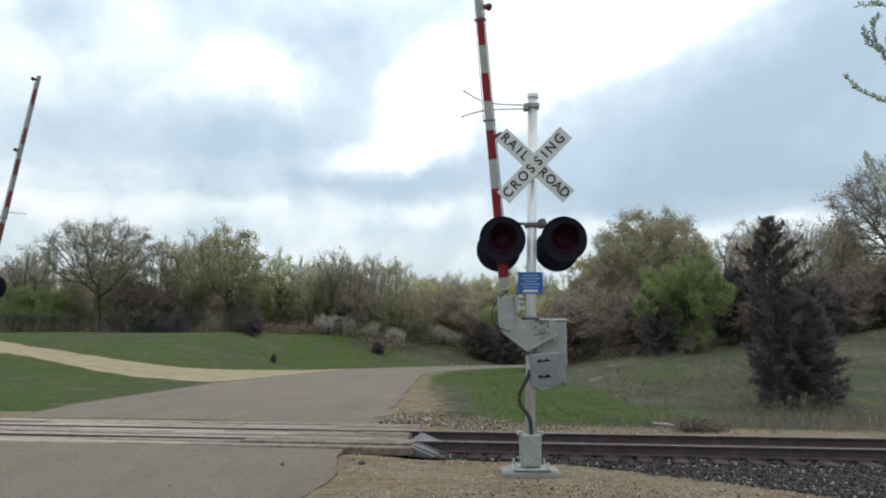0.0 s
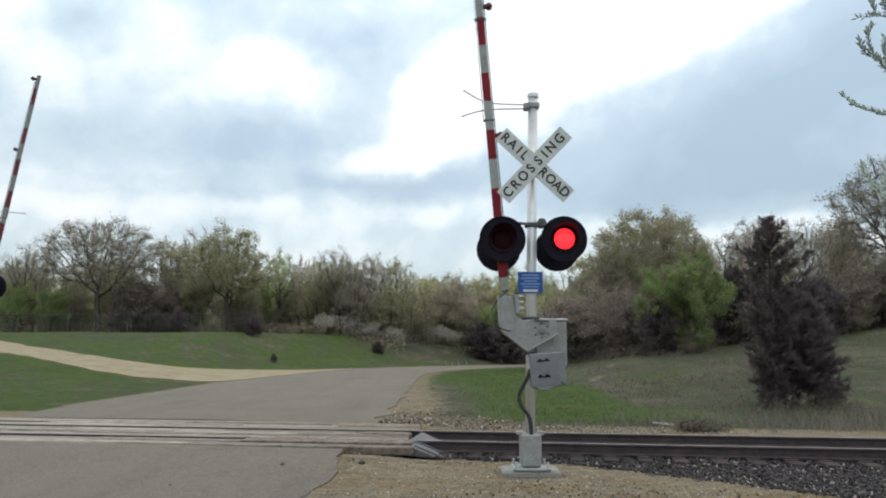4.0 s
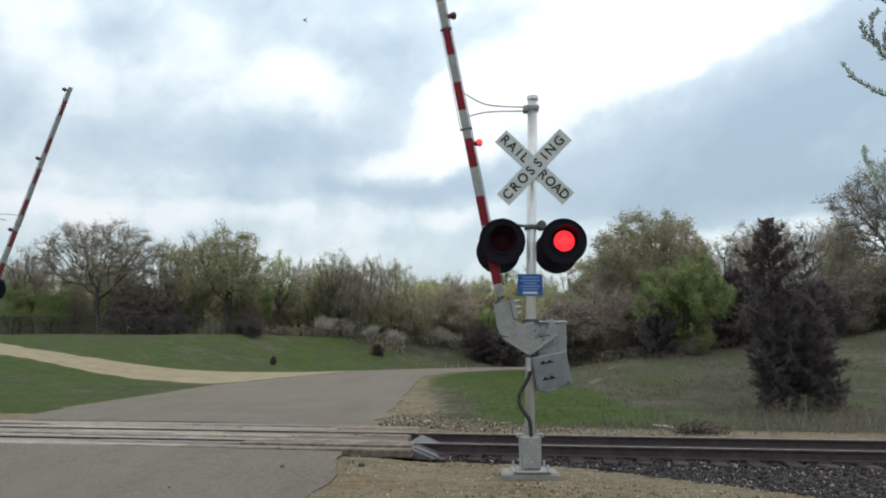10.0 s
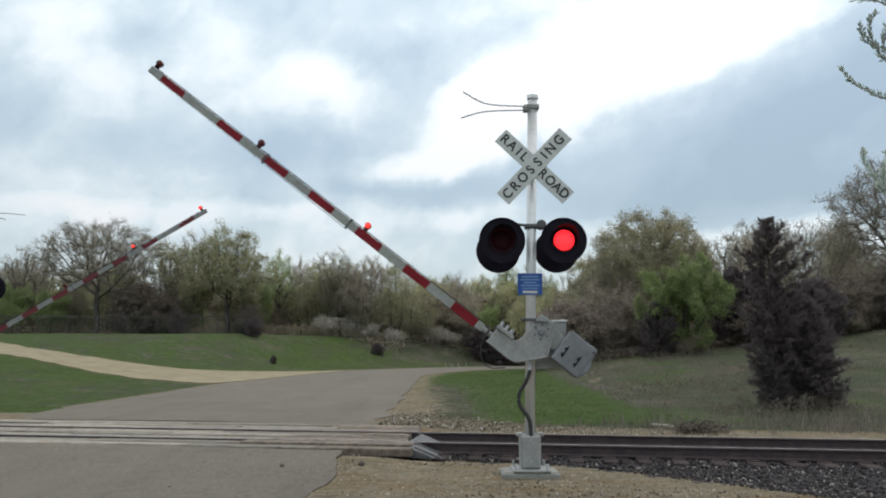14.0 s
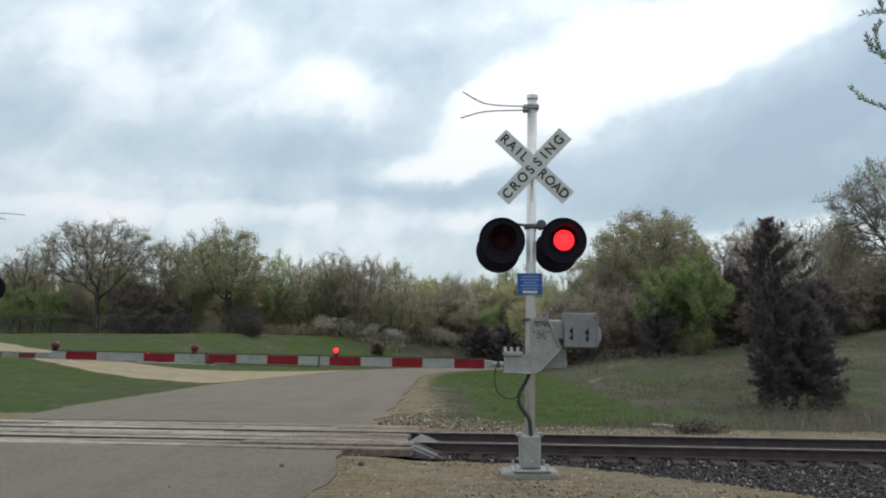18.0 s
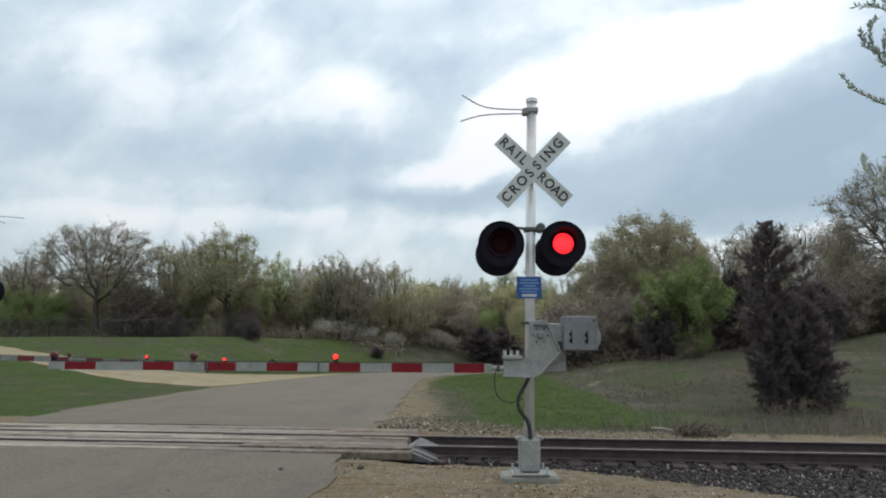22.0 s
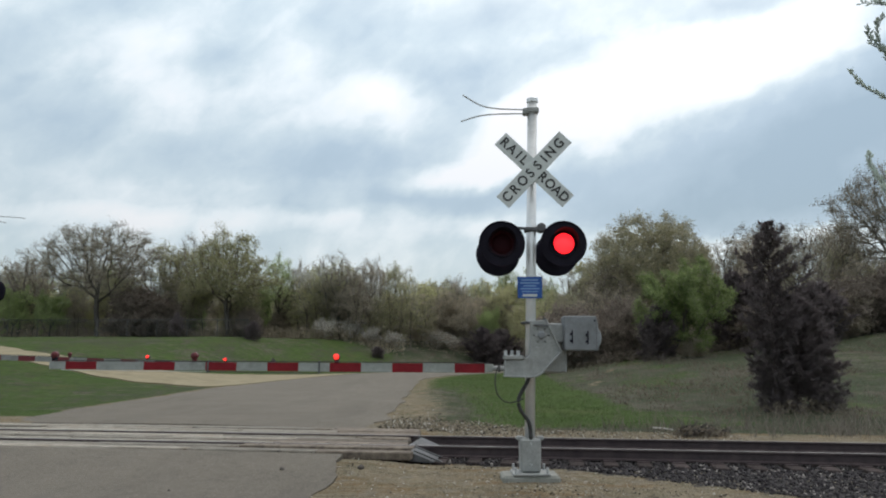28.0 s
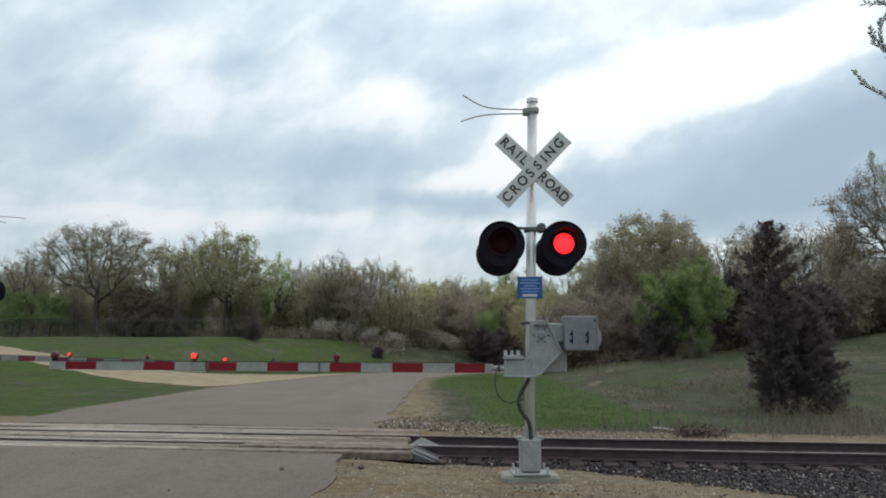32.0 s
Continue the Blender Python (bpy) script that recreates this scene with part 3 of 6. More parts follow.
# ---- the railway ----
def railway():
    track = thing("railway_track", TRACK, "single railway track with dark rusty rails on timber ties", "railway")
    prof = [(-0.07, 0), (0.07, 0), (0.07, 0.014), (0.012, 0.032), (0.010, 0.125), (0.036, 0.138), (0.036, 0.162), (0.028, 0.17),
            (-0.028, 0.17), (-0.036, 0.162), (-0.036, 0.138), (-0.010, 0.125), (-0.012, 0.032), (-0.07, 0.014)]
    bm = bmesh.new()
    ends = [[bm.verts.new((x, y, z)) for y, z in prof] for x in (-90.0, 90.0)]
    k = len(prof)
    for i in range(k):
        f = bm.faces.new((ends[0][i], ends[0][(i + 1) % k], ends[1][(i + 1) % k], ends[1][i]))
        f.material_index = 1 if i == 7 else 0
    bm.faces.new(ends[0]), bm.faces.new(ends[1])
    rail = part("rail", bm, [M_RUST, M_RAILTOP], track, "rusty steel rail with a bright worn head")
    rail.location.z = 0.012
    other = part("rail", rail.data, None, track)
    other.location = (0, 1.51, 0.012)
    tie = bmesh.new()
    box(0.22, 2.55, 0.17, (0, 0.755, -0.087), 0.012, bm=tie)
    me = None
    plate = None
    for i in range(-28, 44):
        x = 0.53 * i + random.uniform(-0.03, 0.03)
        if me is None:
            t = part("tie", tie, M_TIE, track)
            me = t.data
        else:
            t = part("tie", me, None, track)
        t.location, t.rotation_euler.z = (x, random.uniform(-0.05, 0.05), 0), radians(random.uniform(-1.2, 1.2))
        if x < -0.6:
            continue
        for y in (0, 1.51):
            if plate is None:
                p = part("tie_plate", box(0.19, 0.3, 0.014, (0, 0, 0.005), 0.003), M_RUST, track)
                plate = p.data
            else:
                p = part("tie_plate", plate, None, track)
            p.location = (x, y, 0)


def level_crossing():
    deck = thing("level_crossing", TRACK, "weathered grey timber planks laid between and beside the rails", "level crossing")
    rows = [(-0.95, 0.27), (-0.66, 0.27), (-0.37, 0.295), (0.095, 0.265), (0.38, 0.25), (0.65, 0.25), (0.92, 0.25), (1.19, 0.245),
            (1.585, 0.305), (1.91, 0.27), (2.20, 0.28), (2.5, 0.27), (2.79, 0.27), (3.08, 0.25)]
    for r, (y, w) in enumerate(rows):
        x = -13.5 + random.uniform(-0.8, 0.2)
        last = -0.45 - 0.155 * y
        while x < last - 0.3:
            end = x + random.uniform(2.0, 3.4)
            if end > last - 0.8:
                end = last - (0.14 if 2 < r < 8 else 0.0) - random.uniform(0, 0.06)
            bm = box(end - x - 0.03, w - random.uniform(0.005, 0.03), 0.12, (0, 0, 0), 0.014)
            for v in bm.verts:
                v.co.z += 0.006 * noise.noise((v.co.x * 3 + r, v.co.y * 9, x))
            p = part("plank", bm, M_PLANKEND if end > last - 0.3 else M_TIMBER, deck)
            p.location = ((x + end) / 2, y + w / 2 + random.uniform(-0.008, 0.008), 0.108 + random.uniform(-0.022, 0.016) - (0.02 if r > 8 else 0))
            p.rotation_euler.x = radians(random.uniform(-1.5, 1.5))
            x = end
    # packed dirt fills the gaps along the far rail
    for y, w in ((1.425, 0.045), (1.55, 0.03)):
        top = [(-13.4 + 0.25 * i, 0.155 + 0.012 * noise.noise((i * 0.35, y, 0)) + 0.008 * noise.noise((i * 1.3, y, 2))) for i in range(51)]
        bm = slab([(top[0][0], 0.05), *top, (top[-1][0], 0.05)], y, y + w, 0)
        part("packed_dirt", bm, M_PACKED, deck, "brown dirt packed beside the rail")
    # sloping steel end plates that turn away what hangs from a train
    for y, w, name in ((0.1, 1.28, "end_plate"), (-0.7, 0.58, "end_plate")):
        bm = slab([(-0.5, 0.155), (-0.5, 0.02), (-0.12, 0.0), (-0.09, 0.015), (-0.46, 0.158)], y, y + w, 0.004)
        part(name, bm, M_STEEL, deck, "sloping grey steel end plate").location.x = -0.155 * (y + w / 2)
    for y in (-0.68, -0.15, 0.14, 1.3):
        part("plate_rib", slab([(-0.46, 0.17), (-0.06, 0.012), (0.0, 0.02), (-0.44, 0.185)], y, y + 0.05, 0.003), M_STEEL, deck).location.x = -0.155 * y


# ---- the crossing signal ----
def bolt_head(parent, at, r=0.014):
    bm = turned([(r, 0), (r, -0.012), (r * 0.6, -0.018)], 6)
    b = part("bolt", bm, M_GALV, parent)
    b.location = at
    return b


def lettering(words, size, spots, turn):
    """Flat letters, one at each of the spots along a board."""
    bm = bmesh.new()
    for ch, (x, z) in zip(words, spots):
        cu = bpy.data.curves.new("letter", "FONT")
        cu.body, cu.size, cu.align_x, cu.align_y, cu.extrude, cu.offset = ch, size, "CENTER", "CENTER", 0.0015, 0.0042
        ob = bpy.data.objects.new("letter", cu)
        me = bpy.data.meshes.new_from_object(ob)
        me.transform(Matrix.Translation((x, 0, z)) @ Matrix.Rotation(radians(90), 4, "X") @ Matrix.Diagonal((0.95, 1, 1, 1)))
        bm.from_mesh(me)
        bpy.data.meshes.remove(me), bpy.data.objects.remove(ob), bpy.data.curves.remove(cu)
    return bm


def flasher(parent, x, y, z, facing, lit):
    """One lamp: a black round shield, a hood and a lens that turns its lit face out when it flashes."""
    lamp = part("signal_lamp", turned([(0.02, 0.02), (0.28, 0.02), (0.30, 0.0), (0.305, -0.012), (0.297, -0.016), (0.285, 0.004), (0.16, 0.008), (0.02, 0.008)], 48),
                M_BLACK, parent, "round black signal lamp with a short hood")
    lamp.location = (x, y, z)
    if facing > 0:
        lamp.rotation_euler.z = math.pi
    part("lamp_housing", turned([(0.05, 0.2), (0.11, 0.18), (0.155, 0.08), (0.16, 0.021), (0.02, 0.0205)], 28), M_BLACK, lamp)
    bm = bmesh.new()
    n = 26
    rings = []
    for yy, r in ((0.006, 0.175), (-0.28, 0.185), (-0.28, 0.181), (0.006, 0.171)):
        ring = []
        for k in range(n + 1):
            a = radians(-28) + radians(236) * k / n
            ring.append(bm.verts.new((r * math.cos(a), yy * (0.35 + 0.65 * max(0, math.sin(a)) if yy < 0 else 1), r * math.sin(a))))
        rings.append(ring)
    for a, b in zip(rings, rings[1:]):
        for k in range(n):
            bm.faces.new((a[k], a[k + 1], b[k + 1], b[k]))
    part("hood", bm, M_BLACK, lamp)
    part("lens_ring", turned([(0.139, -0.018), (0.174, -0.018), (0.174, 0.008), (0.139, 0.008), (0.139, -0.018)], 36), M_BLACK, lamp)
    bm = turned([(0.001, -0.03), (0.055, -0.028), (0.10, -0.02), (0.131, -0.004), (0.135, 0.0), (0.131, 0.004), (0.10, 0.02), (0.055, 0.028), (0.001, 0.03)], 36)
    lens = part("lens", bm, [M_LENS, lit], lamp, "red glass lens")
    for p in lens.data.polygons:
        p.material_index = 1 if p.center.y > 0.001 else 0
    lens.data.shade_smooth()
    lens.location = (0, -0.034, 0)
    part("lamp_bracket", rod((0, 0.18, 0.0), (0, 0.24, 0.08), 0.03), M_BLACK, lamp)
    return lens


def crossing_signal(at, facing, lean, top, label):
    """Mast, crossbuck, two pairs of lamps, sign and gate machine. facing: -1 towards the viewer's road, 1 away from it."""
    root = thing("crossing_signal", at, label, "crossing signal",
                 "signals at the crossing")
    part("foundation", box(0.74, 0.5, 0.2, (0, 0.04, 0.03), 0.03), M_CONC, root, "pale concrete foundation block")
    part("foot_flange", box(0.48, 0.44, 0.03, (0, 0, 0.142), 0.01), M_CAST, root)
    bm = box(0.30, 0.27, 0.43, (0, 0, 0.37), 0.03)
    for v in bm.verts:
        if v.co.z > 0.5:
            v.co.x *= 0.9
        elif v.co.z < 0.2:
            v.co.x *= 0.86
    base = part("junction_box", bm, M_CAST, root, "grey cast junction box")
    for x in (-0.13, 0.13):
        part("box_ear", box(0.09, 0.12, 0.05, (x, -0.02, 0.58), 0.01), M_CAST, base)
    for x in (-0.2, 0.2):
        for y in (-0.18, 0.18):
            part("anchor_bolt", rod((x, y, 0.13), (x, y, 0.23), 0.018, n=8), M_GALV, root)
    bolt_head(base, (0, -0.137, 0.26)), bolt_head(base, (0, -0.137, 0.52))
    off = lean
    part("mast", rod((0.0, 0, 0.45), (off, 0, top), 0.066, n=28), M_ALU, root, "silver painted steel pipe mast", True)
    part("mast_cap", turned([(0.074, top - 0.05), (0.078, top - 0.045), (0.078, top + 0.005), (0.05, top + 0.02), (0.005, top + 0.026)], 28, "Z"), M_ALU, root)
    bpy.data.objects[root.children[-1].name].location.x = off

    def mx(z):
        return off * (z - 0.45) / (top - 0.45)

    f = facing
    # crossbuck
    zc = 4.085
    xc = mx(zc) + (0.008 if f < 0 else 0)
    for k, (words, turn, yy) in enumerate((("RAILROAD", -43.8, -0.208), ("CROSSING", 46.4, -0.225))):
        board = part("crossbuck_board", box(1.235, 0.008, 0.227, (0, 0, 0), 0.003), M_WHITE, root, "white reflective board with black letters")
        board.location = (xc, -yy * f, zc)
        board.rotation_euler = (0, radians(-turn), math.pi if f > 0 else 0)
        xs = [-0.535, -0.405, -0.285, -0.185, 0.15, 0.285, 0.41, 0.535] if k == 0 else [-0.52, -0.375, -0.22, -0.075, 0.07, 0.195, 0.32, 0.485]
        for ch, x in zip(words, xs):
            part("letter", lettering(ch, 0.18, [(x, 0.0)], 0), M_INK, board).location.y = -0.006
        for x in (-0.05, 0.05):
            bolt_head(board, (x, -0.004, 0.06), 0.01)
    part("crossbuck_bracket", box(0.08, 0.19, 0.26, (mx(zc), f * 0.105, zc), 0.006), M_GALV, root)
    # lamp arm with two lamps each way
    zl = 3.085
    part("lamp_arm", rod((mx(zl) - 0.42, 0, zl + 0.27), (mx(zl) + 0.4, 0, zl + 0.20), 0.02, n=12), M_STEEL, root)
    part("arm_clamp", box(0.17, 0.18, 0.06, (mx(zl), 0, zl + 0.22), 0.015), M_STEEL, root)
    part("arm_clamp", turned([(0.05, -0.11), (0.062, -0.1), (0.062, 0.04), (0.05, 0.06)], 16), M_STEEL, root).location = (mx(zl) + 0.13, 0, zl + 0.24)
    lenses = []
    for side in (-1, 1):
        x = mx(zl) + side * 0.404 - 0.005
        part("lamp_neck", rod((x, -0.13, zl + 0.1), (x, 0.24, zl + 0.06), 0.045, n=12), M_BLACK, root)
        lit = M_LIT_A if side < 0 else M_LIT_B
        lenses.append(flasher(root, x, -0.22, zl, -1, lit))
        lenses.append(flasher(root, x - 0.01, 0.36, zl - 0.06, 1, lit))
    # blue notice
    zs = 2.525
    plate = part("notice_plate", box(0.325, 0.004, 0.285, (0, 0, 0), 0.0), M_BLUE, root, "blue notice plate with rows of pale print")
    plate.location = (mx(zs) - 0.022, f * 0.075, zs)
    plate.rotation_euler.z = math.pi if f > 0 else 0
    for k, (w, dz, h) in enumerate(((0.22, 0.098, 0.02), (0.25, 0.058, 0.02), (0.17, 0.02, 0.02), (0.25, -0.018, 0.02), (0.21, -0.056, 0.016))):
        part("print_line", box(w, 0.002, h, (0, -0.004, dz), 0), M_PALE, plate)
    part("print_panel", box(0.19, 0.002, 0.032, (0, -0.004, -0.105), 0), M_WHITE, plate)
    # two wind rods near the top that steady the raised arm
    zr = top - 0.17
    s = -1 if f < 0 else 1
    part("rod_clamp", box(0.17, 0.17, 0.07, (mx(zr), 0, zr), 0.012), M_CAST, root)
    part("rod_block", box(0.08, 0.12, 0.09, (mx(zr) + s * 0.09, -0.02, zr - 0.015), 0.012), M_CAST, root)
    bent = ((-0.12, [(0.08, 0.0), (0.5, 0.0), (0.72, 0.04), (0.96, 0.17)]), (0.06, [(0.08, -0.02), (0.5, -0.02), (0.74, -0.045), (0.98, -0.115)]))
    straight = ((-0.05, [(0.08, 0.0), (0.5, 0.0), (0.95, -0.02), (1.34, -0.06)]), (0.06, [(0.08, -0.05), (0.4, -0.07), (0.6, -0.1), (0.78, -0.14)]))
    for y, pts in bent if f < 0 else straight:
        part("wind_rod", tube(curved([(mx(zr) + s * dx, y * (0.5 + dx), zr + dz) for dx, dz in pts], 6), 0.010), M_GALV, root, "thin bent steel rod")
    # gate machine behind the arm
    zm = 1.72
    s2 = -s
    body = part("gate_machine", box(0.47, 0.34, 0.62, (mx(zm) + s2 * 0.24, 0.16, zm), 0.02), M_CAST, root, "grey steel gate machine housing")
    part("machine_lid", box(0.5, 0.37, 0.035, (mx(zm) + s2 * 0.24, 0.16, zm + 0.32), 0.012), M_GALV, body)
    part("lid_knob", turned([(0.012, zm + 0.33), (0.012, zm + 0.37), (0.022, zm + 0.38), (0.02, zm + 0.40), (0.006, zm + 0.41)], 10, "Z"), M_STEEL, body).location = (mx(zm) + s2 * 0.2, 0.05, 0)
    part("lid_strap", box(0.19, 0.02, 0.024, (mx(zm) + s2 * 0.12, -0.21, zm + 0.30), 0.004, Matrix.Rotation(radians(s2 * 4), 4, "Y")), M_STEEL, root)
    for dz in (0.34, -0.12):
        part("mast_clamp", box(0.22, 0.2, 0.035, (mx(zm), 0, zm + dz), 0.012), M_STEEL, root)
    # cable hose down the mast
    hx = [(0.0, 1.42), (-0.05, 1.28), (-0.15, 1.1), (-0.14, 0.95), (-0.03, 0.78), (-0.01, 0.6), (-0.01, 0.5)]
    part("cable_hose", tube(curved([(mx(1.0) + x, -0.1, z) for x, z in hx], 6), 0.026, 10), M_RUBBER, root, "black rubber cable hose", True)
    part("hose_fitting", rod((0.0, -0.1, 1.40), (0.02, -0.09, 1.56), 0.035, n=12), M_GALV, root)
    return root, lenses


def gate(at, s, label):
    """The moving arm on its pivot. Level along x; s: -1 or 1, the side to which the arm reaches."""
    g = thing("barrier_gate", at, label, "barrier gate", "gates at the crossing")
    red = [(0.73, 1.12), (1.53, 1.925), (2.33, 2.735), (3.14, 3.54), (3.94, 4.34), (4.74, 5.14), (5.75, 6.15)]
    cuts = [0.7]
    for a, b in red:
        cuts += [a, b]
    cuts += [6.36 if s < 0 else 6.5]
    z0 = -0.43
    for i, (a, b) in enumerate(zip(cuts, cuts[1:])):
        h = 0.120 - 0.004 * (a - 0.66)
        part("red_stripe" if i % 2 else "white_stripe", box(b - a, 0.034 if a < 2.9 else 0.03, h, (s * (a + b) / 2, 0, z0), 0.004), (M_RED if s < 0 else M_BACKLIT_RED) if i % 2 else (M_OLDWHITE if s < 0 else M_BACKLIT_WHITE), g)
    for x in (2.87, 4.31):
        part("splice_clamp", box(0.022, 0.05, 0.165, (s * x, 0, z0), 0.005), M_STEEL, g)
    part("lamp_cable", tube([(s * 0.7, -0.03, z0 + 0.070), (s * 2.7, -0.02, z0 + 0.068), (s * 4.6, -0.02, z0 + 0.064), (s * 6.33, -0.02, z0 + 0.060)], 0.007, 6), M_RUBBER, g)
    part("tension_wire", tube([(s * 2.87, -0.02, z0 - 0.078), (s * 3.6, -0.02, z0 - 0.072), (s * 4.31, -0.02, z0 - 0.067)], 0.005, 6), M_RUBBER, g)
    part("tension_wire", tube([(s * 4.31, -0.02, z0 - 0.067), (s * 5.4, -0.02, z0 - 0.061), (s * 6.2, -0.02, z0 - 0.056)], 0.004, 6), M_GALV, g)
    # casting from the pivot to the arm's root
    neck = [(-0.15 + 0.11 * math.cos(u) - 0.11, -0.31 + 0.11 - 0.11 * math.sin(u)) for u in [radians(9 * i) for i in range(11)]]
    face = [(0.064, 0.20), (-0.14, 0.185), *neck, (-0.478, -0.325), (-0.485, -0.525), (-0.15, -0.535), (-0.07, -0.525), (0.0, -0.485), (0.25, -0.21)]
    bracket = part("arm_bracket", slab([(-s * x, z) for x, z in face], -0.055, 0.02, 0.010), M_CAST, g, "grey cast arm bracket with raised edges")
    # raised rims along the casting's outer edge and beneath its arm
    rim = [(0.064, 0.20), (0.25, -0.21), (0.0, -0.485), (-0.07, -0.525), (-0.15, -0.535), (-0.485, -0.525)]
    for (x0, z0_), (x1, z1) in zip(rim, rim[1:]):
        L, ang = math.hypot(x1 - x0, z1 - z0_), math.atan2(z1 - z0_, x1 - x0)
        part("rim", box(L + 0.012, 0.09, 0.022, (-s * (x0 + x1) / 2, -0.045, (z0_ + z1) / 2), 0.004, Matrix.Rotation(s * ang, 4, "Y")), M_CAST, bracket)
    part("arm_socket", box(0.26, 0.12, 0.06, (s * 0.36, -0.02, -0.29), 0.012), M_CAST, g)
    for x in (0.30, 0.38, 0.46):
        part("socket_bolt", rod((s * x, -0.02, -0.28), (s * x, -0.02, -0.2), 0.022, n=8), M_GALV, g)
    part("arm_root", rod((s * 0.46, 0, z0), (s * 0.64, 0, z0), 0.036, 0.034, 14), M_CAST, g)
    part("arm_sleeve", box(0.11, 0.05, 0.105, (s * 0.672, 0, z0), 0.008), M_OLDWHITE, g)
    part("root_collar", rod((s * 0.53, 0, z0), (s * 0.56, 0, z0), 0.048, 0.048, 14), M_STEEL, g)
    part("hub", turned([(0.05, 0.02), (0.05, -0.075), (0.035, -0.09), (0.01, -0.092)], 20), M_BOX, g)
    for k in range(6):
        a = math.tau * k / 6
        b = bolt_head(g, (0.095 * math.cos(a), -0.055, 0.095 * math.sin(a)), 0.014)
        b.data.materials[0] = M_DULL
    # counterweight on the other side
    part("weight_arm", slab([(-s * x, z) for x, z in ((0.05, 0.16), (0.36, 0.13), (0.36, -0.08), (0.05, -0.1))], 0.02, 0.06), M_CAST, g)
    w = part("counterweight", slab([(-s * x, z) for x, z in ((0.71, 0.25), (0.735, 0.06), (0.755, 0.05), (0.765, 0.02), (0.77, -0.035), (0.765, -0.09), (0.755, -0.12), (0.735, -0.13), (0.725, -0.195), (0.29, -0.195), (0.29, 0.25))], -0.12, 0.16, 0.014),
             M_BOX, g, "grey steel counterweight")
    for x, z in ((0.389, -0.02), (0.59, -0.03)):
        part("slot", box(0.016, 0.006, 0.17, (-s * x, -0.122, z), 0.0), M_BLACK, w)
        for dz in (-0.05, 0.035):
            part("slot_bolt", turned([(0.021, 0.0), (0.021, -0.014), (0.012, -0.02)], 6), M_BLACK, w).location = (-s * (x - 0.012), -0.121, z + dz)
    part("lifting_hole", turned([(0.012, 0.0), (0.012, -0.004)], 10), M_BLACK, w).location = (-s * 0.68, -0.12, 0.19)
    part("cover_seam", box(0.006, 0.004, 0.43, (-s * 0.70, -0.121, 0.02), 0.0), M_DULL, w)
    c = part("dangling_cable", tube(curved([(0, 0, 0), (s * 0.05, -0.02, -0.17), (s * 0.02, -0.03, -0.38), (-s * 0.12, -0.04, -0.48), (-s * 0.31, -0.04, -0.43)], 6), 0.008, 6), M_RUBBER, g)
    c.location = (s * 0.55, -0.05, z0 + 0.05)
    lenses = []
    for k, x in enumerate((2.65, 4.49, 6.30) if s < 0 else (2.73, 4.57, 6.40)):
        stem = part("arm_lamp", box(0.06, 0.05, 0.05, (s * x, 0, z0 + 0.08), 0.008), M_BLACK if k == 2 and s < 0 else M_REDCAP, g, "small red lamp on the arm")
        bm = turned([(0.001, -0.052), (0.022, -0.05), (0.034, -0.04), (0.044, -0.03), (0.044, 0.03), (0.034, 0.04), (0.022, 0.05), (0.001, 0.052)], 18)
        lens = part("lamp_lens", bm, [M_REDCAP, M_LIT_S], stem)
        for p in lens.data.polygons:
            p.material_index = 1 if p.center.y > 0.044 else 0
        lens.location = (s * x, 0, z0 + 0.135)
        lenses.append(lens)
    return g, lenses, c


railway()
level_crossing()
near_signal, near_flash = crossing_signal(pose(1.128, 9.98, 0.0), -1, 0.109, 5.13, "silver crossing signal mast with crossbuck and red flashers beside the road")
far_signal, far_flash = crossing_signal(pose(-11.34, 18.05, 0.16), 1, -0.12, 5.0, "silver crossing signal mast across the rails, facing the other way")
near_gate, near_lamps, near_cable = gate(pose(1.28, 9.85, 1.895, 0, 85.5, 0), -1, "red and white striped barrier arm, raised and then lowered")
far_gate, far_lamps, far_cable = gate(pose(-11.495, 17.9, 2.055, 0, -80.6, 0), 1, "red and white striped barrier arm across the rails")


# ---- trees, shrubs and grass ----
def fast_mesh(name, verts, faces, material):
    """A mesh from arrays; faces: one array, or a list of arrays, each of faces with the same number of corners."""
    me = bpy.data.meshes.new(name)
    groups = [np.asarray(f, np.int32) for f in (faces if isinstance(faces, list) and isinstance(faces[0], np.ndarray) else [faces])]
    verts = np.asarray(verts, np.float32)
    loops = np.concatenate([f.ravel() for f in groups])
    sizes = np.concatenate([np.full(len(f), f.shape[1], np.int32) for f in groups])
    me.vertices.add(len(verts))
    me.vertices.foreach_set("co", verts.ravel())
    me.loops.add(len(loops))
    me.loops.foreach_set("vertex_index", loops)
    me.polygons.add(len(sizes))
    me.polygons.foreach_set("loop_start", np.concatenate([[0], np.cumsum(sizes)[:-1]]).astype(np.int32))
    me.materials.append(material)
    me.update(calc_edges=True)
    return me


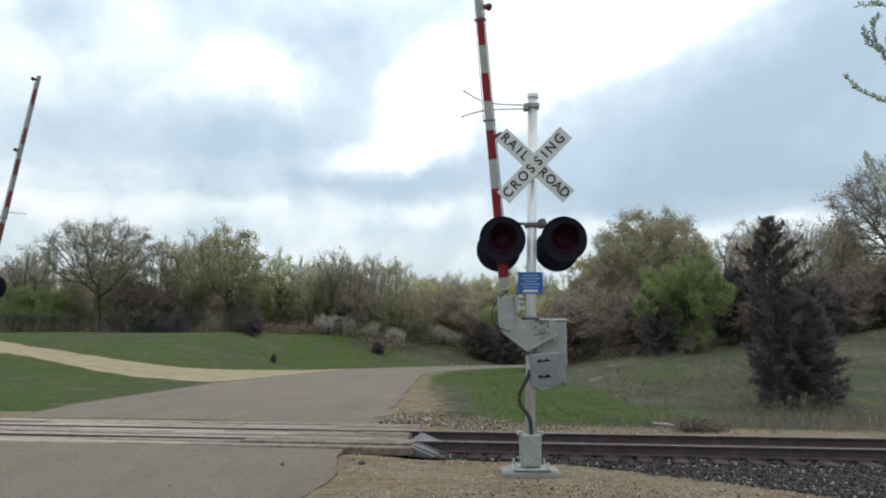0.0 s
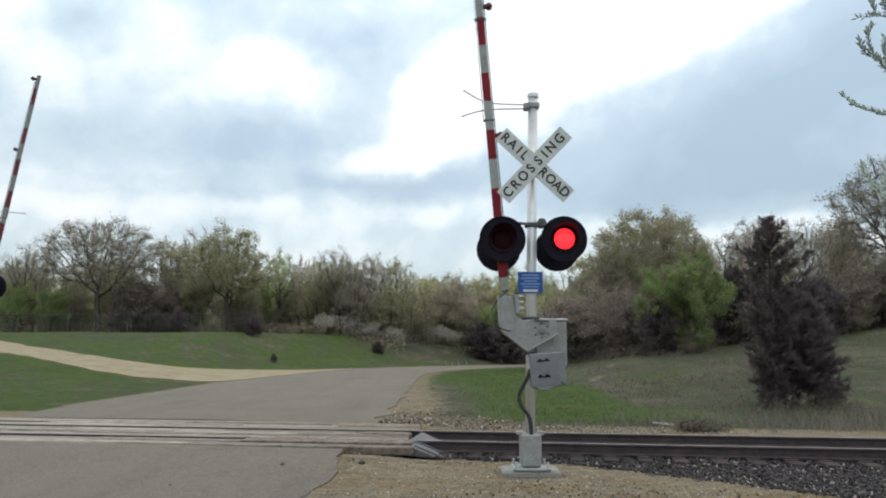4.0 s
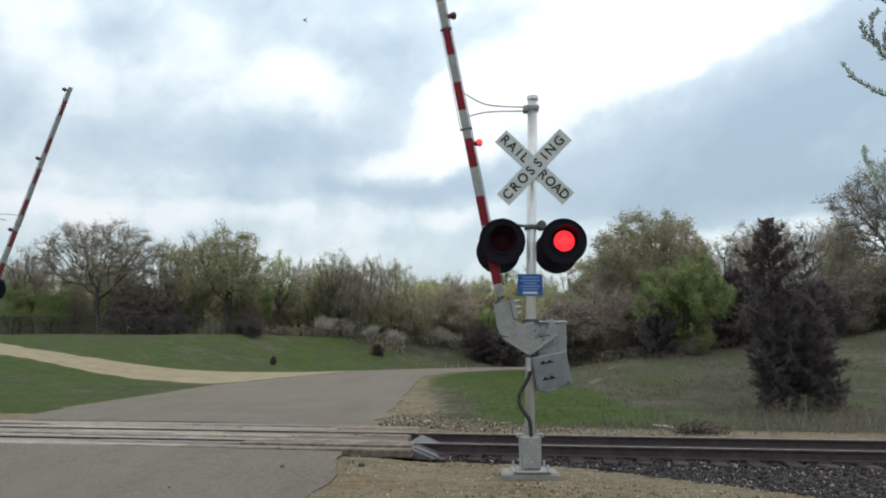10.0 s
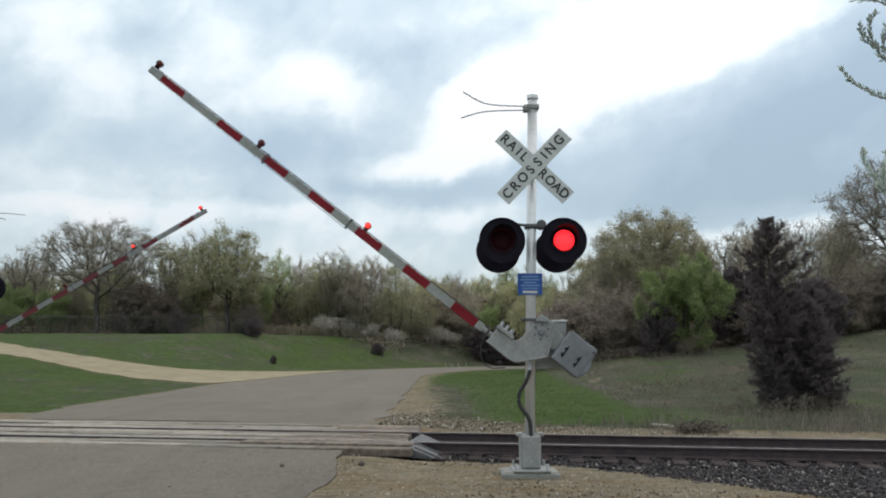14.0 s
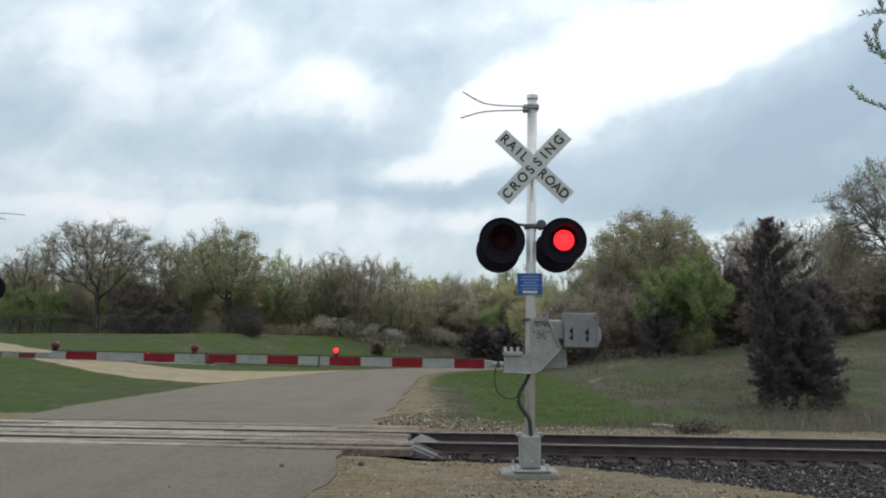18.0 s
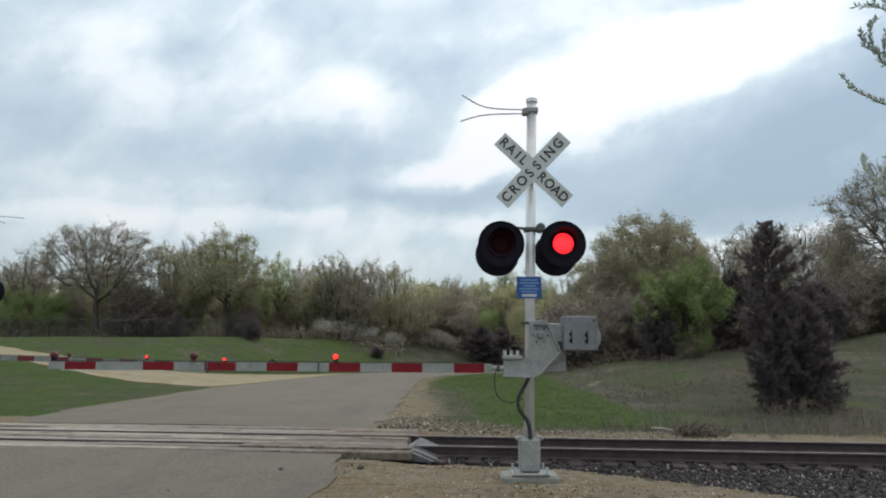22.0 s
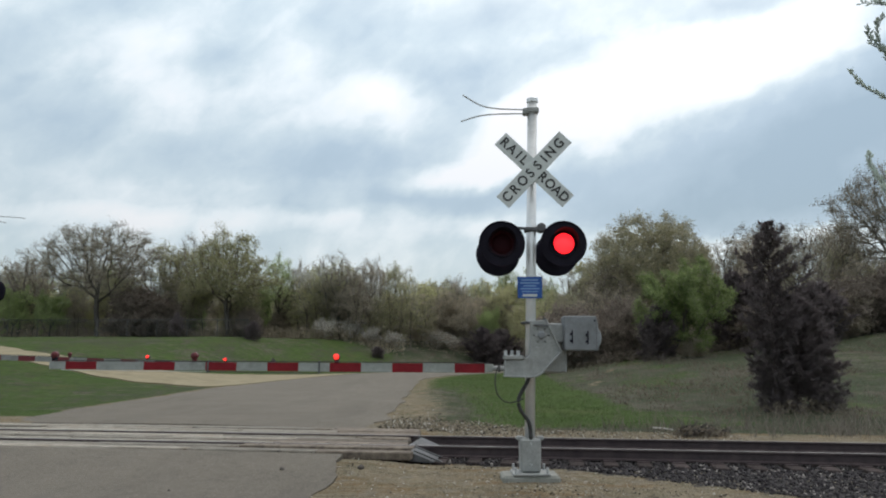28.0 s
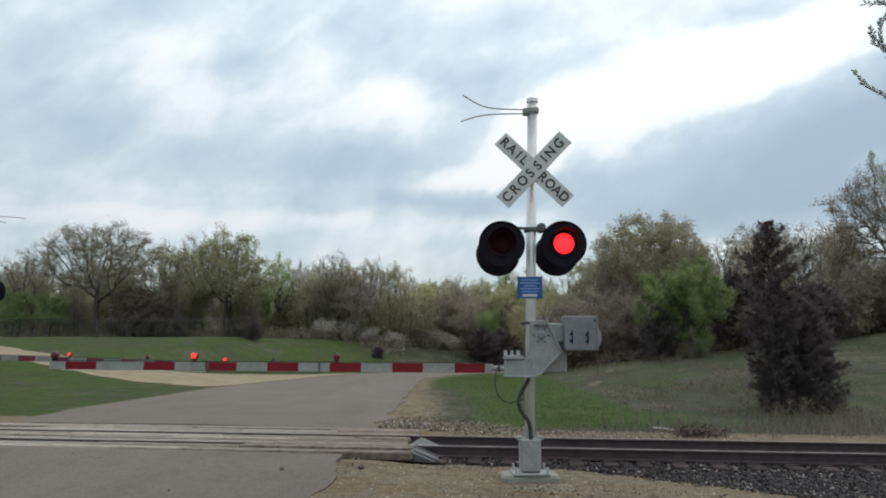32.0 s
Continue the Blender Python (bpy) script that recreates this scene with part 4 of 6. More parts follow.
def bars(segs, n=3):
    """Tapered bars with n sides; segs: rows of p, q, radius at p, radius at q."""
    s = np.asarray(segs, float)
    p, q = s[:, 0:3], s[:, 3:6]
    d = q - p
    d /= np.linalg.norm(d, axis=1)[:, None] + 1e-9
    ref = np.where(np.abs(d[:, 2:3]) > 0.9, np.array([[1.0, 0, 0]]), np.array([[0, 0, 1.0]]))
    u = np.cross(d, ref)
    u /= np.linalg.norm(u, axis=1)[:, None] + 1e-9
    w = np.cross(d, u)
    ang = np.arange(n) * math.tau / n
    ring = np.cos(ang)[None, :, None] * u[:, None, :] + np.sin(ang)[None, :, None] * w[:, None, :]
    lo, hi = p[:, None, :] + ring * s[:, 6][:, None, None], q[:, None, :] + ring * s[:, 7][:, None, None]
    verts = np.concatenate([lo, hi], axis=1).reshape(-1, 3)
    base = (np.arange(len(s)) * 2 * n)[:, None]
    faces = np.concatenate([base + np.array([[k, (k + 1) % n, n + (k + 1) % n, n + k]]) for k in range(n)], axis=1).reshape(-1, 4)
    return verts, faces


def spikes(segs, n=3):
    """Thin pointed twigs with n sides."""
    s = np.asarray(segs, float)
    v, _ = bars(s, n)
    v = v.reshape(-1, 2 * n, 3)
    v = np.concatenate([v[:, :n], s[:, None, 3:6]], axis=1).reshape(-1, 3)
    base = (np.arange(len(s)) * (n + 1))[:, None]
    faces = np.concatenate([base + np.array([[k, (k + 1) % n, n]]) for k in range(n)], axis=1).reshape(-1, 3)
    return v, faces


def petals(rng, at, size, long=1.6):
    """Small leaf shapes (four corners, folded) at random turns round the given places."""
    at = np.asarray(at, float)
    k = len(at)
    a = rng.normal(size=(k, 3))
    a /= np.linalg.norm(a, axis=1)[:, None]
    b = np.cross(a, rng.normal(size=(k, 3)))
    b /= np.linalg.norm(b, axis=1)[:, None]
    sc = (size * rng.uniform(0.55, 1.3, k))[:, None]
    v = np.stack([at - a * sc * long, at + a * sc * long * 0.5 + b * sc, at + a * sc * long * 0.7 - b * sc], axis=1).reshape(-1, 3)
    return v, np.arange(3 * k).reshape(-1, 3)


def grow(rng, H, W, trunk=0.2, points=900, low=0.12, stems=1, girth=0.02, uneven=0.3, up=0.12, shell=0.45, twigs=5, twig=0.055, egg=0.0, droop=-0.05):
    """A broadleaf tree of height H and width W whose limbs fork towards the light: bars, places of its leaves, finest twigs."""
    c = np.array([0, 0, H * (1 + low) / 2])
    k = np.array([W / 2, W / 2, H * (1 - low) / 2])
    key = rng.uniform(0, 50)
    goals = []
    while len(goals) < points:
        d = rng.normal(size=3)
        d /= np.linalg.norm(d)
        lump = 1 - 0.55 * uneven + uneven * noise.noise((d[0] * 1.7 + key, d[1] * 1.7, d[2] * 1.7)) + 0.7 * uneven * noise.noise((d[0] * 4.5, d[1] * 4.5 + key, d[2] * 4.5))
        q = d * rng.uniform(0.05, 1) ** shell * min(1.0, lump)
        q[:2] *= 1 - egg * q[2]
        q = c + k * q
        if q[2] > 0.04 * H:
            goals.append(q)
    goals = np.array(goals)
    step = 0.034 * H
    pos, par, way = [], [], []
    for st in range(stems):
        foot = np.array([0, 0, -0.2]) + (rng.normal(size=3) * np.array([0.1, 0.1, 0]) * W if stems > 1 else 0)
        tilt = np.array([*(rng.normal(size=2) * 0.05), 1.0]) + (foot * np.array([1.2, 1.2, 0]) / W if stems > 1 else 0)
        last, n = -1, max(2, int(trunk * H / step))
        for i in range(n + 1):
            pos.append(foot + tilt * step * i + (rng.normal(size=3) * 0.08 * step if i else 0))
            par.append(last)
            way.append(tilt / np.linalg.norm(tilt))
            last = len(pos) - 1
    kids = [0] * len(pos)
    P = np.array(pos)
    dist = np.linalg.norm(goals[:, None, :] - P[None], axis=2)
    near, dist = dist.argmin(1), dist.min(1)
    alive = np.ones(len(goals), bool)
    for turn in range(75):
        fresh = []
        for i in np.unique(near[alive]):
            if kids[i] > 2:
                continue
            d = goals[alive & (near == i)] - pos[i]
            d = (d / (np.linalg.norm(d, axis=1)[:, None] + 1e-9)).mean(0) + 0.45 * way[i] + rng.normal(size=3) * 0.16 + np.array([0, 0, up])
            d /= np.linalg.norm(d) + 1e-9
            d[2] = max(d[2], droop)
            fresh.append((i, d / np.linalg.norm(d)))
        if not fresh:
            break
        first = len(pos)
        for i, d in fresh:
            pos.append(pos[i] + d * step * rng.uniform(0.8, 1.15))
            par.append(i), way.append(d), kids.append(0)
            kids[i] += 1
        new_d = np.linalg.norm(goals[:, None, :] - np.array(pos[first:])[None], axis=2)
        j = new_d.argmin(1)
        closer = new_d.min(1) < dist
        near[closer], dist[closer] = j[closer] + first, new_d.min(1)[closer]
        alive &= dist > 1.1 * step
        if not alive.any():
            break
    load = np.zeros(len(pos))
    for i in range(len(pos) - 1, -1, -1):
        load[i] = max(load[i], 1.0)
        if par[i] >= 0:
            load[par[i]] += load[i] + 0.12
    R = girth * H * (load / load[:len(pos)].max()) ** 0.46 + 0.006
    segs, ends, fine = [], [], []
    for i, a in enumerate(par):
        if a >= 0:
            segs.append((*pos[a], *pos[i], min(R[a], R[i] * 1.7), R[i]))
        if load[i] < 9:
            for t in range(twigs if load[i] < 4 else twigs // 2):
                d = 0.75 * way[i] + rng.normal(size=3) * 0.55 + np.array([0, 0, 0.45])
                d /= np.linalg.norm(d)
                b = pos[i] + d * twig * H * rng.uniform(0.5, 1.2)
                fine.append((*pos[i], *b, 0.013, 0.004))
                ends.append((pos[i], b))
                for side in range(2):
                    m = pos[i] + (b - pos[i]) * rng.uniform(0.3, 0.7)
                    e = m + (d * 0.6 + rng.normal(size=3) * 0.5) * twig * H * 0.45
                    fine.append((*m, *e, 0.008, 0.003))
                    ends.append((m, e))
    return segs, ends, fine


def tree_meshes(seed, leaf, leaves=3, size=0.07, bark=None, sides_n=3, spread=0.12, **kw):
    rng = np.random.default_rng(seed)
    segs, ends, fine = grow(rng, **kw)
    v, f = bars(segs, sides_n)
    v2, f2 = spikes(fine)
    wood = fast_mesh("trunk", np.concatenate([v, v2]), [f, f2 + len(v)], bark or M_BARK)
    wood.materials.append(M_TWIG)
    wood.polygons.foreach_set("material_index", np.concatenate([np.zeros(len(f), np.int32), np.ones(len(f2), np.int32)]))
    a, b = np.array([e[0] for e in ends]), np.array([e[1] for e in ends])
    pts = np.concatenate([a + (b - a) * rng.uniform(0.1, 1.1, (len(a), 1)) + rng.normal(size=a.shape) * spread for _ in range(leaves)])
    v, f = petals(rng, pts, size)
    return wood, fast_mesh("crown", v, f, M_LEAF[leaf])


M_TWIG = plain("grey_brown_twigs", (0.215, 0.192, 0.155), (0.335, 0.30, 0.25), 3, 0.9, bump=0.0, rand=0.2)
KINDS = dict(
    vase=tree_meshes(11, "bud", 1, 0.045, spread=0.15, H=14, W=14, trunk=0.22, points=1000, low=0.30, egg=-0.12, uneven=0.2, up=0.16, girth=0.021, twigs=7, twig=0.06),
    dome=tree_meshes(12, "pale", 3, 0.06, spread=0.2, H=15, W=15, trunk=0.10, points=1500, low=0.16, uneven=0.14, up=0.35, shell=0.5, girth=0.018, twigs=6, egg=0.1),
    oak=tree_meshes(13, "olive", 2, 0.066, spread=0.25, H=14, W=13, trunk=0.2, points=1000, low=0.12, uneven=0.42, up=0.3, shell=0.55, egg=0.12, girth=0.022),
    slim=tree_meshes(14, "olive", 2, 0.058, spread=0.22, H=13, W=7.5, trunk=0.2, points=520, low=0.14, uneven=0.45, up=0.22),
    grey=tree_meshes(15, "bud", 1, 0.05, spread=0.2, H=13, W=9, trunk=0.2, points=560, low=0.16, uneven=0.4, up=0.2),
    bare=tree_meshes(19, "brown", 2, 0.05, spread=0.2, H=13, W=8, trunk=0.25, points=520, low=0.22, uneven=0.45, up=0.25),
    green=tree_meshes(16, "fresh", 6, 0.062, spread=0.2, H=10, W=9.5, trunk=0.08, points=640, low=-0.06, uneven=0.85, up=0.1, shell=0.5, droop=-0.3),
    lush=tree_meshes(26, "young", 4, 0.06, spread=0.22, H=10, W=8.5, trunk=0.08, points=480, low=-0.02, uneven=0.7, up=0.25, shell=0.5),
    poplar=tree_meshes(17, "young", 2, 0.058, spread=0.22, H=13, W=6, trunk=0.2, points=460, low=0.12, uneven=0.4, up=0.3),
    sapling=tree_meshes(18, "brown", 1, 0.05, spread=0.2, H=8, W=4.2, trunk=0.1, points=320, stems=2, low=0.02, girth=0.010, uneven=0.4, up=0.45, twig=0.08, twigs=4),
    shoot=tree_meshes(20, "olive", 1, 0.052, spread=0.2, H=8, W=4.2, trunk=0.1, points=300, stems=2, low=0.02, girth=0.010, uneven=0.4, up=0.45, twig=0.08, twigs=4),
    thicket=tree_meshes(21, "brown", 1, 0.055, M_BARK_RED, spread=0.2, H=4, W=6.5, trunk=0.05, points=300, stems=4, low=-0.2, girth=0.012, uneven=0.4, twig=0.1),
    scrub=tree_meshes(22, "olive", 2, 0.06, spread=0.2, H=4.5, W=5.5, trunk=0.05, points=330, stems=4, low=-0.2, girth=0.012, uneven=0.4, twig=0.1),
    bush=tree_meshes(24, "dark", 2, 0.055, M_BARK_RED, spread=0.2, H=4, W=5, trunk=0.05, points=400, stems=4, low=-0.25, girth=0.012, uneven=0.3, twig=0.1),
    blossom=tree_meshes(23, "white", 1, 0.03, spread=0.13, H=3, W=4.5, trunk=0.1, points=190, stems=4, low=-0.05, girth=0.012, uneven=0.6, twig=0.1))


def sprays(rng, at, along, size):
    """Narrow pointed sprays of scale leaves at the given places, each pointing roughly along its twig."""
    at, along = np.asarray(at, float), np.asarray(along, float)
    k = len(at)
    a = along + rng.normal(size=(k, 3)) * 0.45
    a /= np.linalg.norm(a, axis=1)[:, None]
    b = np.cross(a, rng.normal(size=(k, 3)))
    b /= np.linalg.norm(b, axis=1)[:, None] + 1e-9
    sc = (size * rng.uniform(0.6, 1.35, k))[:, None]
    v = np.stack([at - b * sc * 0.32, at + b * sc * 0.32, at + a * sc * 2.0], axis=1).reshape(-1, 3)
    return v, np.arange(3 * k).reshape(-1, 3)


def cedar_meshes(seed, H, W, limbs, shape, dense=1.0, size=0.05, rise=0.5, ragged=0.4):
    """An eastern red cedar: one straight trunk and upswept limbs, each a plume of fine sprays; shape: width by height."""
    rng = np.random.default_rng(seed)
    segs, at, along = [], [], []
    for i in range(10):
        segs.append((0, 0, H * i / 10 - 0.1, rng.normal() * 0.015, rng.normal() * 0.015, H * (i + 1) / 10 - 0.1, 0.016 * H * (1 - i / 10.4), 0.016 * H * (1 - (i + 1) / 10.4)))
    hs, ws = zip(*shape)
    for i in range(limbs):
        f = min(0.985, (i + rng.uniform(0, 1)) / limbs)
        z = H * f + 0.08
        a = i * 2.39996 + rng.uniform(-0.5, 0.5)
        wide = W / 2 * np.interp(f, hs, ws) * rng.uniform(1.1 - ragged, 1.1) * (1 + 0.7 * ragged * noise.noise((math.cos(a) * 1.6, math.sin(a) * 1.6, f * 6 + seed)))
        p = np.array([0, 0, z])
        q = p + np.array([math.cos(a) * wide, math.sin(a) * wide, wide * (rise * rng.uniform(0.2, 1.2) * min(1.0, 4 * f) - 0.12 * (1 - min(1.0, 6 * f)) + 0.5 * f)])
        m = (p + q) / 2 - np.array([0, 0, 0.12 * wide])
        line = [(1 - t) ** 2 * p + 2 * t * (1 - t) * m + t * t * q for t in np.linspace(0, 1, 6)]
        for j in range(5):
            segs.append((*line[j], *line[j + 1], 0.02 * (1 - j / 5.5), 0.02 * (1 - (j + 1) / 5.5)))
        for j in range(max(5, int(dense * 19 * wide + 4))):
            t = rng.uniform(0.12, 1.0) ** 0.75 * 4.999
            g = int(t)
            o = line[g] + (line[g + 1] - line[g]) * (t - g)
            d = (q - m) / (np.linalg.norm(q - m) + 1e-9) + rng.normal(size=3) * 0.75 + np.array([0, 0, 0.25])
            d /= np.linalg.norm(d)
            L = rng.uniform(0.1, 0.3) * (0.45 + 0.35 * wide)
            segs.append((*o, *(o + d * L), 0.006, 0.002))
            n = int(dense * 26)
            at.append(o + d * L * rng.uniform(0.05, 1.0, (n, 1)) + rng.normal(size=(n, 3)) * 0.02)
            along.append(np.repeat(d[None], n, 0))
    v, f = bars(segs, 5)
    wood = fast_mesh("trunk", v, f, M_BARK_DARK)
    v, f = sprays(rng, np.concatenate(at), np.concatenate(along), size)
    return wood, fast_mesh("crown", v, f, M_LEAF["cedar"])


KINDS["cedar"] = cedar_meshes(31, 5.0, 3.6, 230, ((0, 0.95), (0.12, 1.0), (0.45, 0.84), (0.75, 0.55), (1, 0.12)), 1.6, 0.034, 0.4, 0.26)
KINDS["cedar_tall"] = cedar_meshes(33, 6.2, 2.6, 150, ((0, 0.3), (0.3, 0.75), (0.55, 1.0), (0.72, 0.88), (0.84, 0.52), (0.93, 0.3), (1, 0.08)), 1.25, 0.034, 0.35, 0.8)
KINDS["juniper"] = cedar_meshes(32, 1.7, 1.5, 70, ((0, 0.8), (0.2, 1.0), (0.6, 0.7), (1, 0.1)), 0.8, 0.05, 0.6, 0.4)
WORDS = dict(vase=("broadleaf_tree", "tall spreading tree with bare grey limbs and pale buds", "tree"),
             dome=("broadleaf_tree", "broad domed tree in pale early leaf", "tree"),
             oak=("broadleaf_tree", "full tree in olive-green spring leaf", "tree"),
             slim=("broadleaf_tree", "slim tree in thin olive leaf at the wood's edge", "tree"),
             grey=("broadleaf_tree", "bare grey-brown tree at the wood's edge", "tree"),
             bare=("broadleaf_tree", "slender bare tree with brown buds at the wood's edge", "tree"),
             green=("broadleaf_tree", "rounded tree in fresh bright green leaf", "tree"),
             lush=("broadleaf_tree", "low spreading tree in thin bright green leaf", "tree"),
             poplar=("poplar_tree", "narrow upright tree in thin fresh green leaf", "tree"),
             sapling=("sapling", "thin upright leafless sapling at the wood's edge", "tree"),
             shoot=("sapling", "thin upright sapling in first olive leaf", "tree"),
             thicket=("shrub", "tangled leafless reddish-brown shrub under the trees", "shrub"),
             scrub=("shrub", "many-stemmed shrub in thin olive leaf", "shrub"),
             bush=("shrub", "dense dark reddish-brown shrub at the wood's edge", "shrub"),
             blossom=("blossoming_shrub", "low shrub covered with white blossom", "shrub"),
             cedar=("cedar_tree", "dark dense red cedar on the grassy slope", "tree"),
             cedar_tall=("cedar_tree", "tall dark ragged red cedar beside a broader one", "tree"),
             juniper=("juniper_bush", "small dark juniper bush in the grass", "shrub"))
STANDARD = dict(vase=14, dome=15, oak=14, slim=13, grey=13, bare=13, green=10, lush=10, poplar=13, sapling=8, shoot=8, thicket=4, scrub=4.5, bush=4, blossom=3, cedar=5, cedar_tall=6.2, juniper=1.7)
FIRST = {}


def plant(kind, x, y, tall, wide=1.0, turn=None):
    """One tree or shrub of that kind, with its foot on the ground at (x, y)."""
    s = tall / STANDARD[kind]
    z = height(x, y) - 0.05
    m = Matrix.Translation((x, y, z)) @ Matrix.Rotation(random.uniform(0, 6.28) if turn is None else turn, 4, "Z") @ Matrix.Diagonal((s * wide, s * wide, s, 1))
    if kind in FIRST:
        src = FIRST[kind]
        ob = src.copy()
        scene.collection.objects.link(ob)
        for c in src.children:
            k = c.copy()
            scene.collection.objects.link(k)
            k.parent = ob
        ob.matrix_world = m
        return ob
    name, label, cat = WORDS[kind]
    ob = thing(name, m, label, cat, "trees of the wood" if cat == "tree" else "shrubs under the wood")
    for me, pn in zip(KINDS[kind], ("trunk", "crown")):
        part(pn, me, None, ob)
    FIRST[kind] = ob
    return ob


# kind, x, y, height, width factor
TREES = [("vase", -36.5, 80, 12.4, 1.1), ("oak", -22.8, 80, 12.2, 0.98), ("grey", -46, 82, 10.0, 1.1), ("lush", -41, 79, 5.6, 0.8), ("lush", -45.5, 80, 6.4, 0.7), ("lush", -20.6, 84, 7.0, 0.7), ("lush", -27.2, 83, 5.4, 0.7), ("lush", 5.2, 88, 6.2, 0.8), ("poplar", -38.5, 88, 9.6, 0.9), ("bare", -49, 90, 10.6, 1.1),
         ("slim", -30.5, 84, 12.0, 0.95), ("grey", -28.0, 86, 12.4, 0.9), ("bare", -42.5, 92, 10.8, 1.0), ("poplar", -18.8, 86, 10.6, 0.9), ("bare", -16.5, 88, 9.8, 0.8),
         ("grey", -11.5, 84, 10.0, 1.05), ("oak", -12.6, 86, 9.4, 0.9), ("bare", -8.2, 85, 9.9, 0.9), ("slim", -5.6, 88, 10.0, 0.8),
         ("slim", -2.5, 104, 9.5, 1.2), ("grey", 1.5, 108, 9.4, 1.2), ("slim", 5.0, 104, 9.6, 1.2), ("oak", 0.0, 112, 9.8, 1.1), ("poplar", 8.2, 96, 10.5, 0.9),
         ("poplar", 10.4, 92, 10.6, 0.9), ("poplar", 12.6, 90, 10.2, 0.9), ("slim", 7.0, 90, 8.6, 0.9), ("oak", 9.5, 84, 8.0, 0.8),
         ("dome", 17.3, 62, 11.6, 0.98), ("oak", 15.0, 70, 11.0, 0.9), ("oak", 20.5, 71, 10.6, 0.9), ("slim", 11.0, 72, 8.5, 1.0), ("bare", 13.6, 60, 8.4, 1.0), ("green", 15.1, 47.0, 6.6, 0.98), ("bare", 20.4, 60, 8.6, 0.9), ("grey", 12.2, 66, 8.8, 0.9),
         ("grey", 25.8, 68, 9.6, 0.9), ("bare", 28.0, 66, 10.2, 0.9), ("vase", 30.2, 70, 11.0, 0.8), ("bare", 34.6, 66, 10.8, 0.8),
         ("vase", 33.5, 54, 12.4, 0.9), ("bare", 29.2, 54, 8.6, 0.8), ("grey", 25.0, 52, 8.2, 0.9), ("grey", 39.5, 58, 13.4, 1.0)]
# the wood behind
for i in range(16):
    x = -60 + 8.2 * i + random.uniform(-1.5, 1.5)
    k = random.choice(["grey", "slim", "bare", "grey", "poplar"])
    TREES.append((k, x, 100 + random.uniform(0, 18), random.uniform(8.2, 10.2) + (2.0 if x < -22 else 0) + (2.5 if x > 22 else 0), random.uniform(0.95, 1.3)))
for i in range(34):
    x = -52 + 1.85 * i + random.uniform(-0.7, 0.7)
    TREES.append((random.choice(["sapling", "shoot", "shoot"]), x, 80.5 + random.uniform(0, 6) + max(0, x + 8) * 0.6, random.uniform(5.5, 8.6), random.uniform(0.8, 1.2)))
for i in range(26):
    x = 8.5 + 1.2 * i + random.uniform(-0.5, 0.5)
    TREES.append((random.choice(["sapling", "sapling", "sapling", "shoot"]), x, 54 + random.uniform(0, 8), random.uniform(4.6, 7.2), random.uniform(0.8, 1.2)))
SHRUBS = [("bush", -32.0, 79.5, 5.6, 0.95), ("bush", -29.4, 80.5, 4.4, 0.9), ("bush", -20.3, 79, 3.2, 0.9), ("bush", 11.2, 52, 3.0, 0.9), ("bush", 8.4, 58, 3.4, 1.0), ("thicket", 15.2, 46.0, 1.3, 1.0), ("bush", 20.5, 46.5, 3.2, 1.1), ("bush", 26.5, 50, 4.0, 1.1), ("bush", 30.5, 50, 4.4, 1.1), ("blossom", -12.4, 81, 2.5, 0.9), ("blossom", -9.8, 82, 2.6, 0.8), ("blossom", -7.6, 81, 2.2, 0.8), ("blossom", -5.2, 82, 2.0, 0.9), ("blossom", -0.6, 86, 2.4, 0.9),
          ("blossom", 1.2, 87, 2.0, 0.9), ("blossom", 9.6, 52, 1.4, 0.8)]
for i in range(20):
    x = -50 + 5.1 * i + random.uniform(-0.8, 0.8)
    y = 83 + random.uniform(0, 6) if x < 6 else 58 + random.uniform(0, 6) if x > 10 else 76 + random.uniform(0, 6)
    if -4 < x < 12:
        continue
    SHRUBS.append((random.choice(["thicket", "scrub", "scrub"] if x < 8 else ["bush", "thicket", "bush"]), x, y, random.uniform(2.6, 4.0), random.uniform(0.9, 1.3)))
for i in range(9):
    x = 9.5 + 3.8 * i + random.uniform(-0.6, 0.6)
    SHRUBS.append((random.choice(["thicket", "bush", "bush", "bush", "scrub"]), x, 53 + random.uniform(0, 4), random.uniform(2.6, 4.6), random.uniform(0.9, 1.3)))
for i in range(12):
    SHRUBS.append((random.choice(["thicket", "scrub"]), -62 + 10 * i + random.uniform(-1, 1), 93 + random.uniform(0, 9), random.uniform(5.5, 8.0), 1.0))
for i in range(10):
    SHRUBS.append(("thicket", -14 + 2.6 * i + random.uniform(-0.6, 0.6), 90 + random.uniform(0, 5), random.uniform(4.5, 6.5), 1.1))
SHRUBS += [("juniper", 23.5, 47, 3.4, 1.2), ("thicket", 25.8, 49, 3.0, 1.0), ("juniper", 22, 45.5, 3.2, 1.2), ("juniper", -6.5, 76.0, 1.0, 1.8), ("juniper", -13.2, 59.3, 0.6, 1.1), ("juniper", -13.4, 60.0, 0.6, 0.3), ("juniper", -17.3, 69, 1.5, 1.3), ("juniper", -25.4, 72.3, 2.1, 0.8),
           ("juniper", 13.2, 46.4, 3.0, 0.95), ("juniper", 8.6, 56, 2.4, 1.2), ("juniper", 4.5, 84, 3.5, 1.3),
           ("juniper", 6.6, 83, 3.8, 1.3)]
for row in TREES + SHRUBS:
    plant(*row)
for row in (("juniper", 19.6, 50.5, 4.6, 0.9), ("juniper", 21.4, 51.5, 4.2, 1.0), ("sapling", 28.4, 51.0, 5.4, 1.1), ("sapling", 31.2, 52.5, 5.6, 1.1), ("shoot", 24.6, 52.0, 5.2, 1.0)):
    plant(*row)
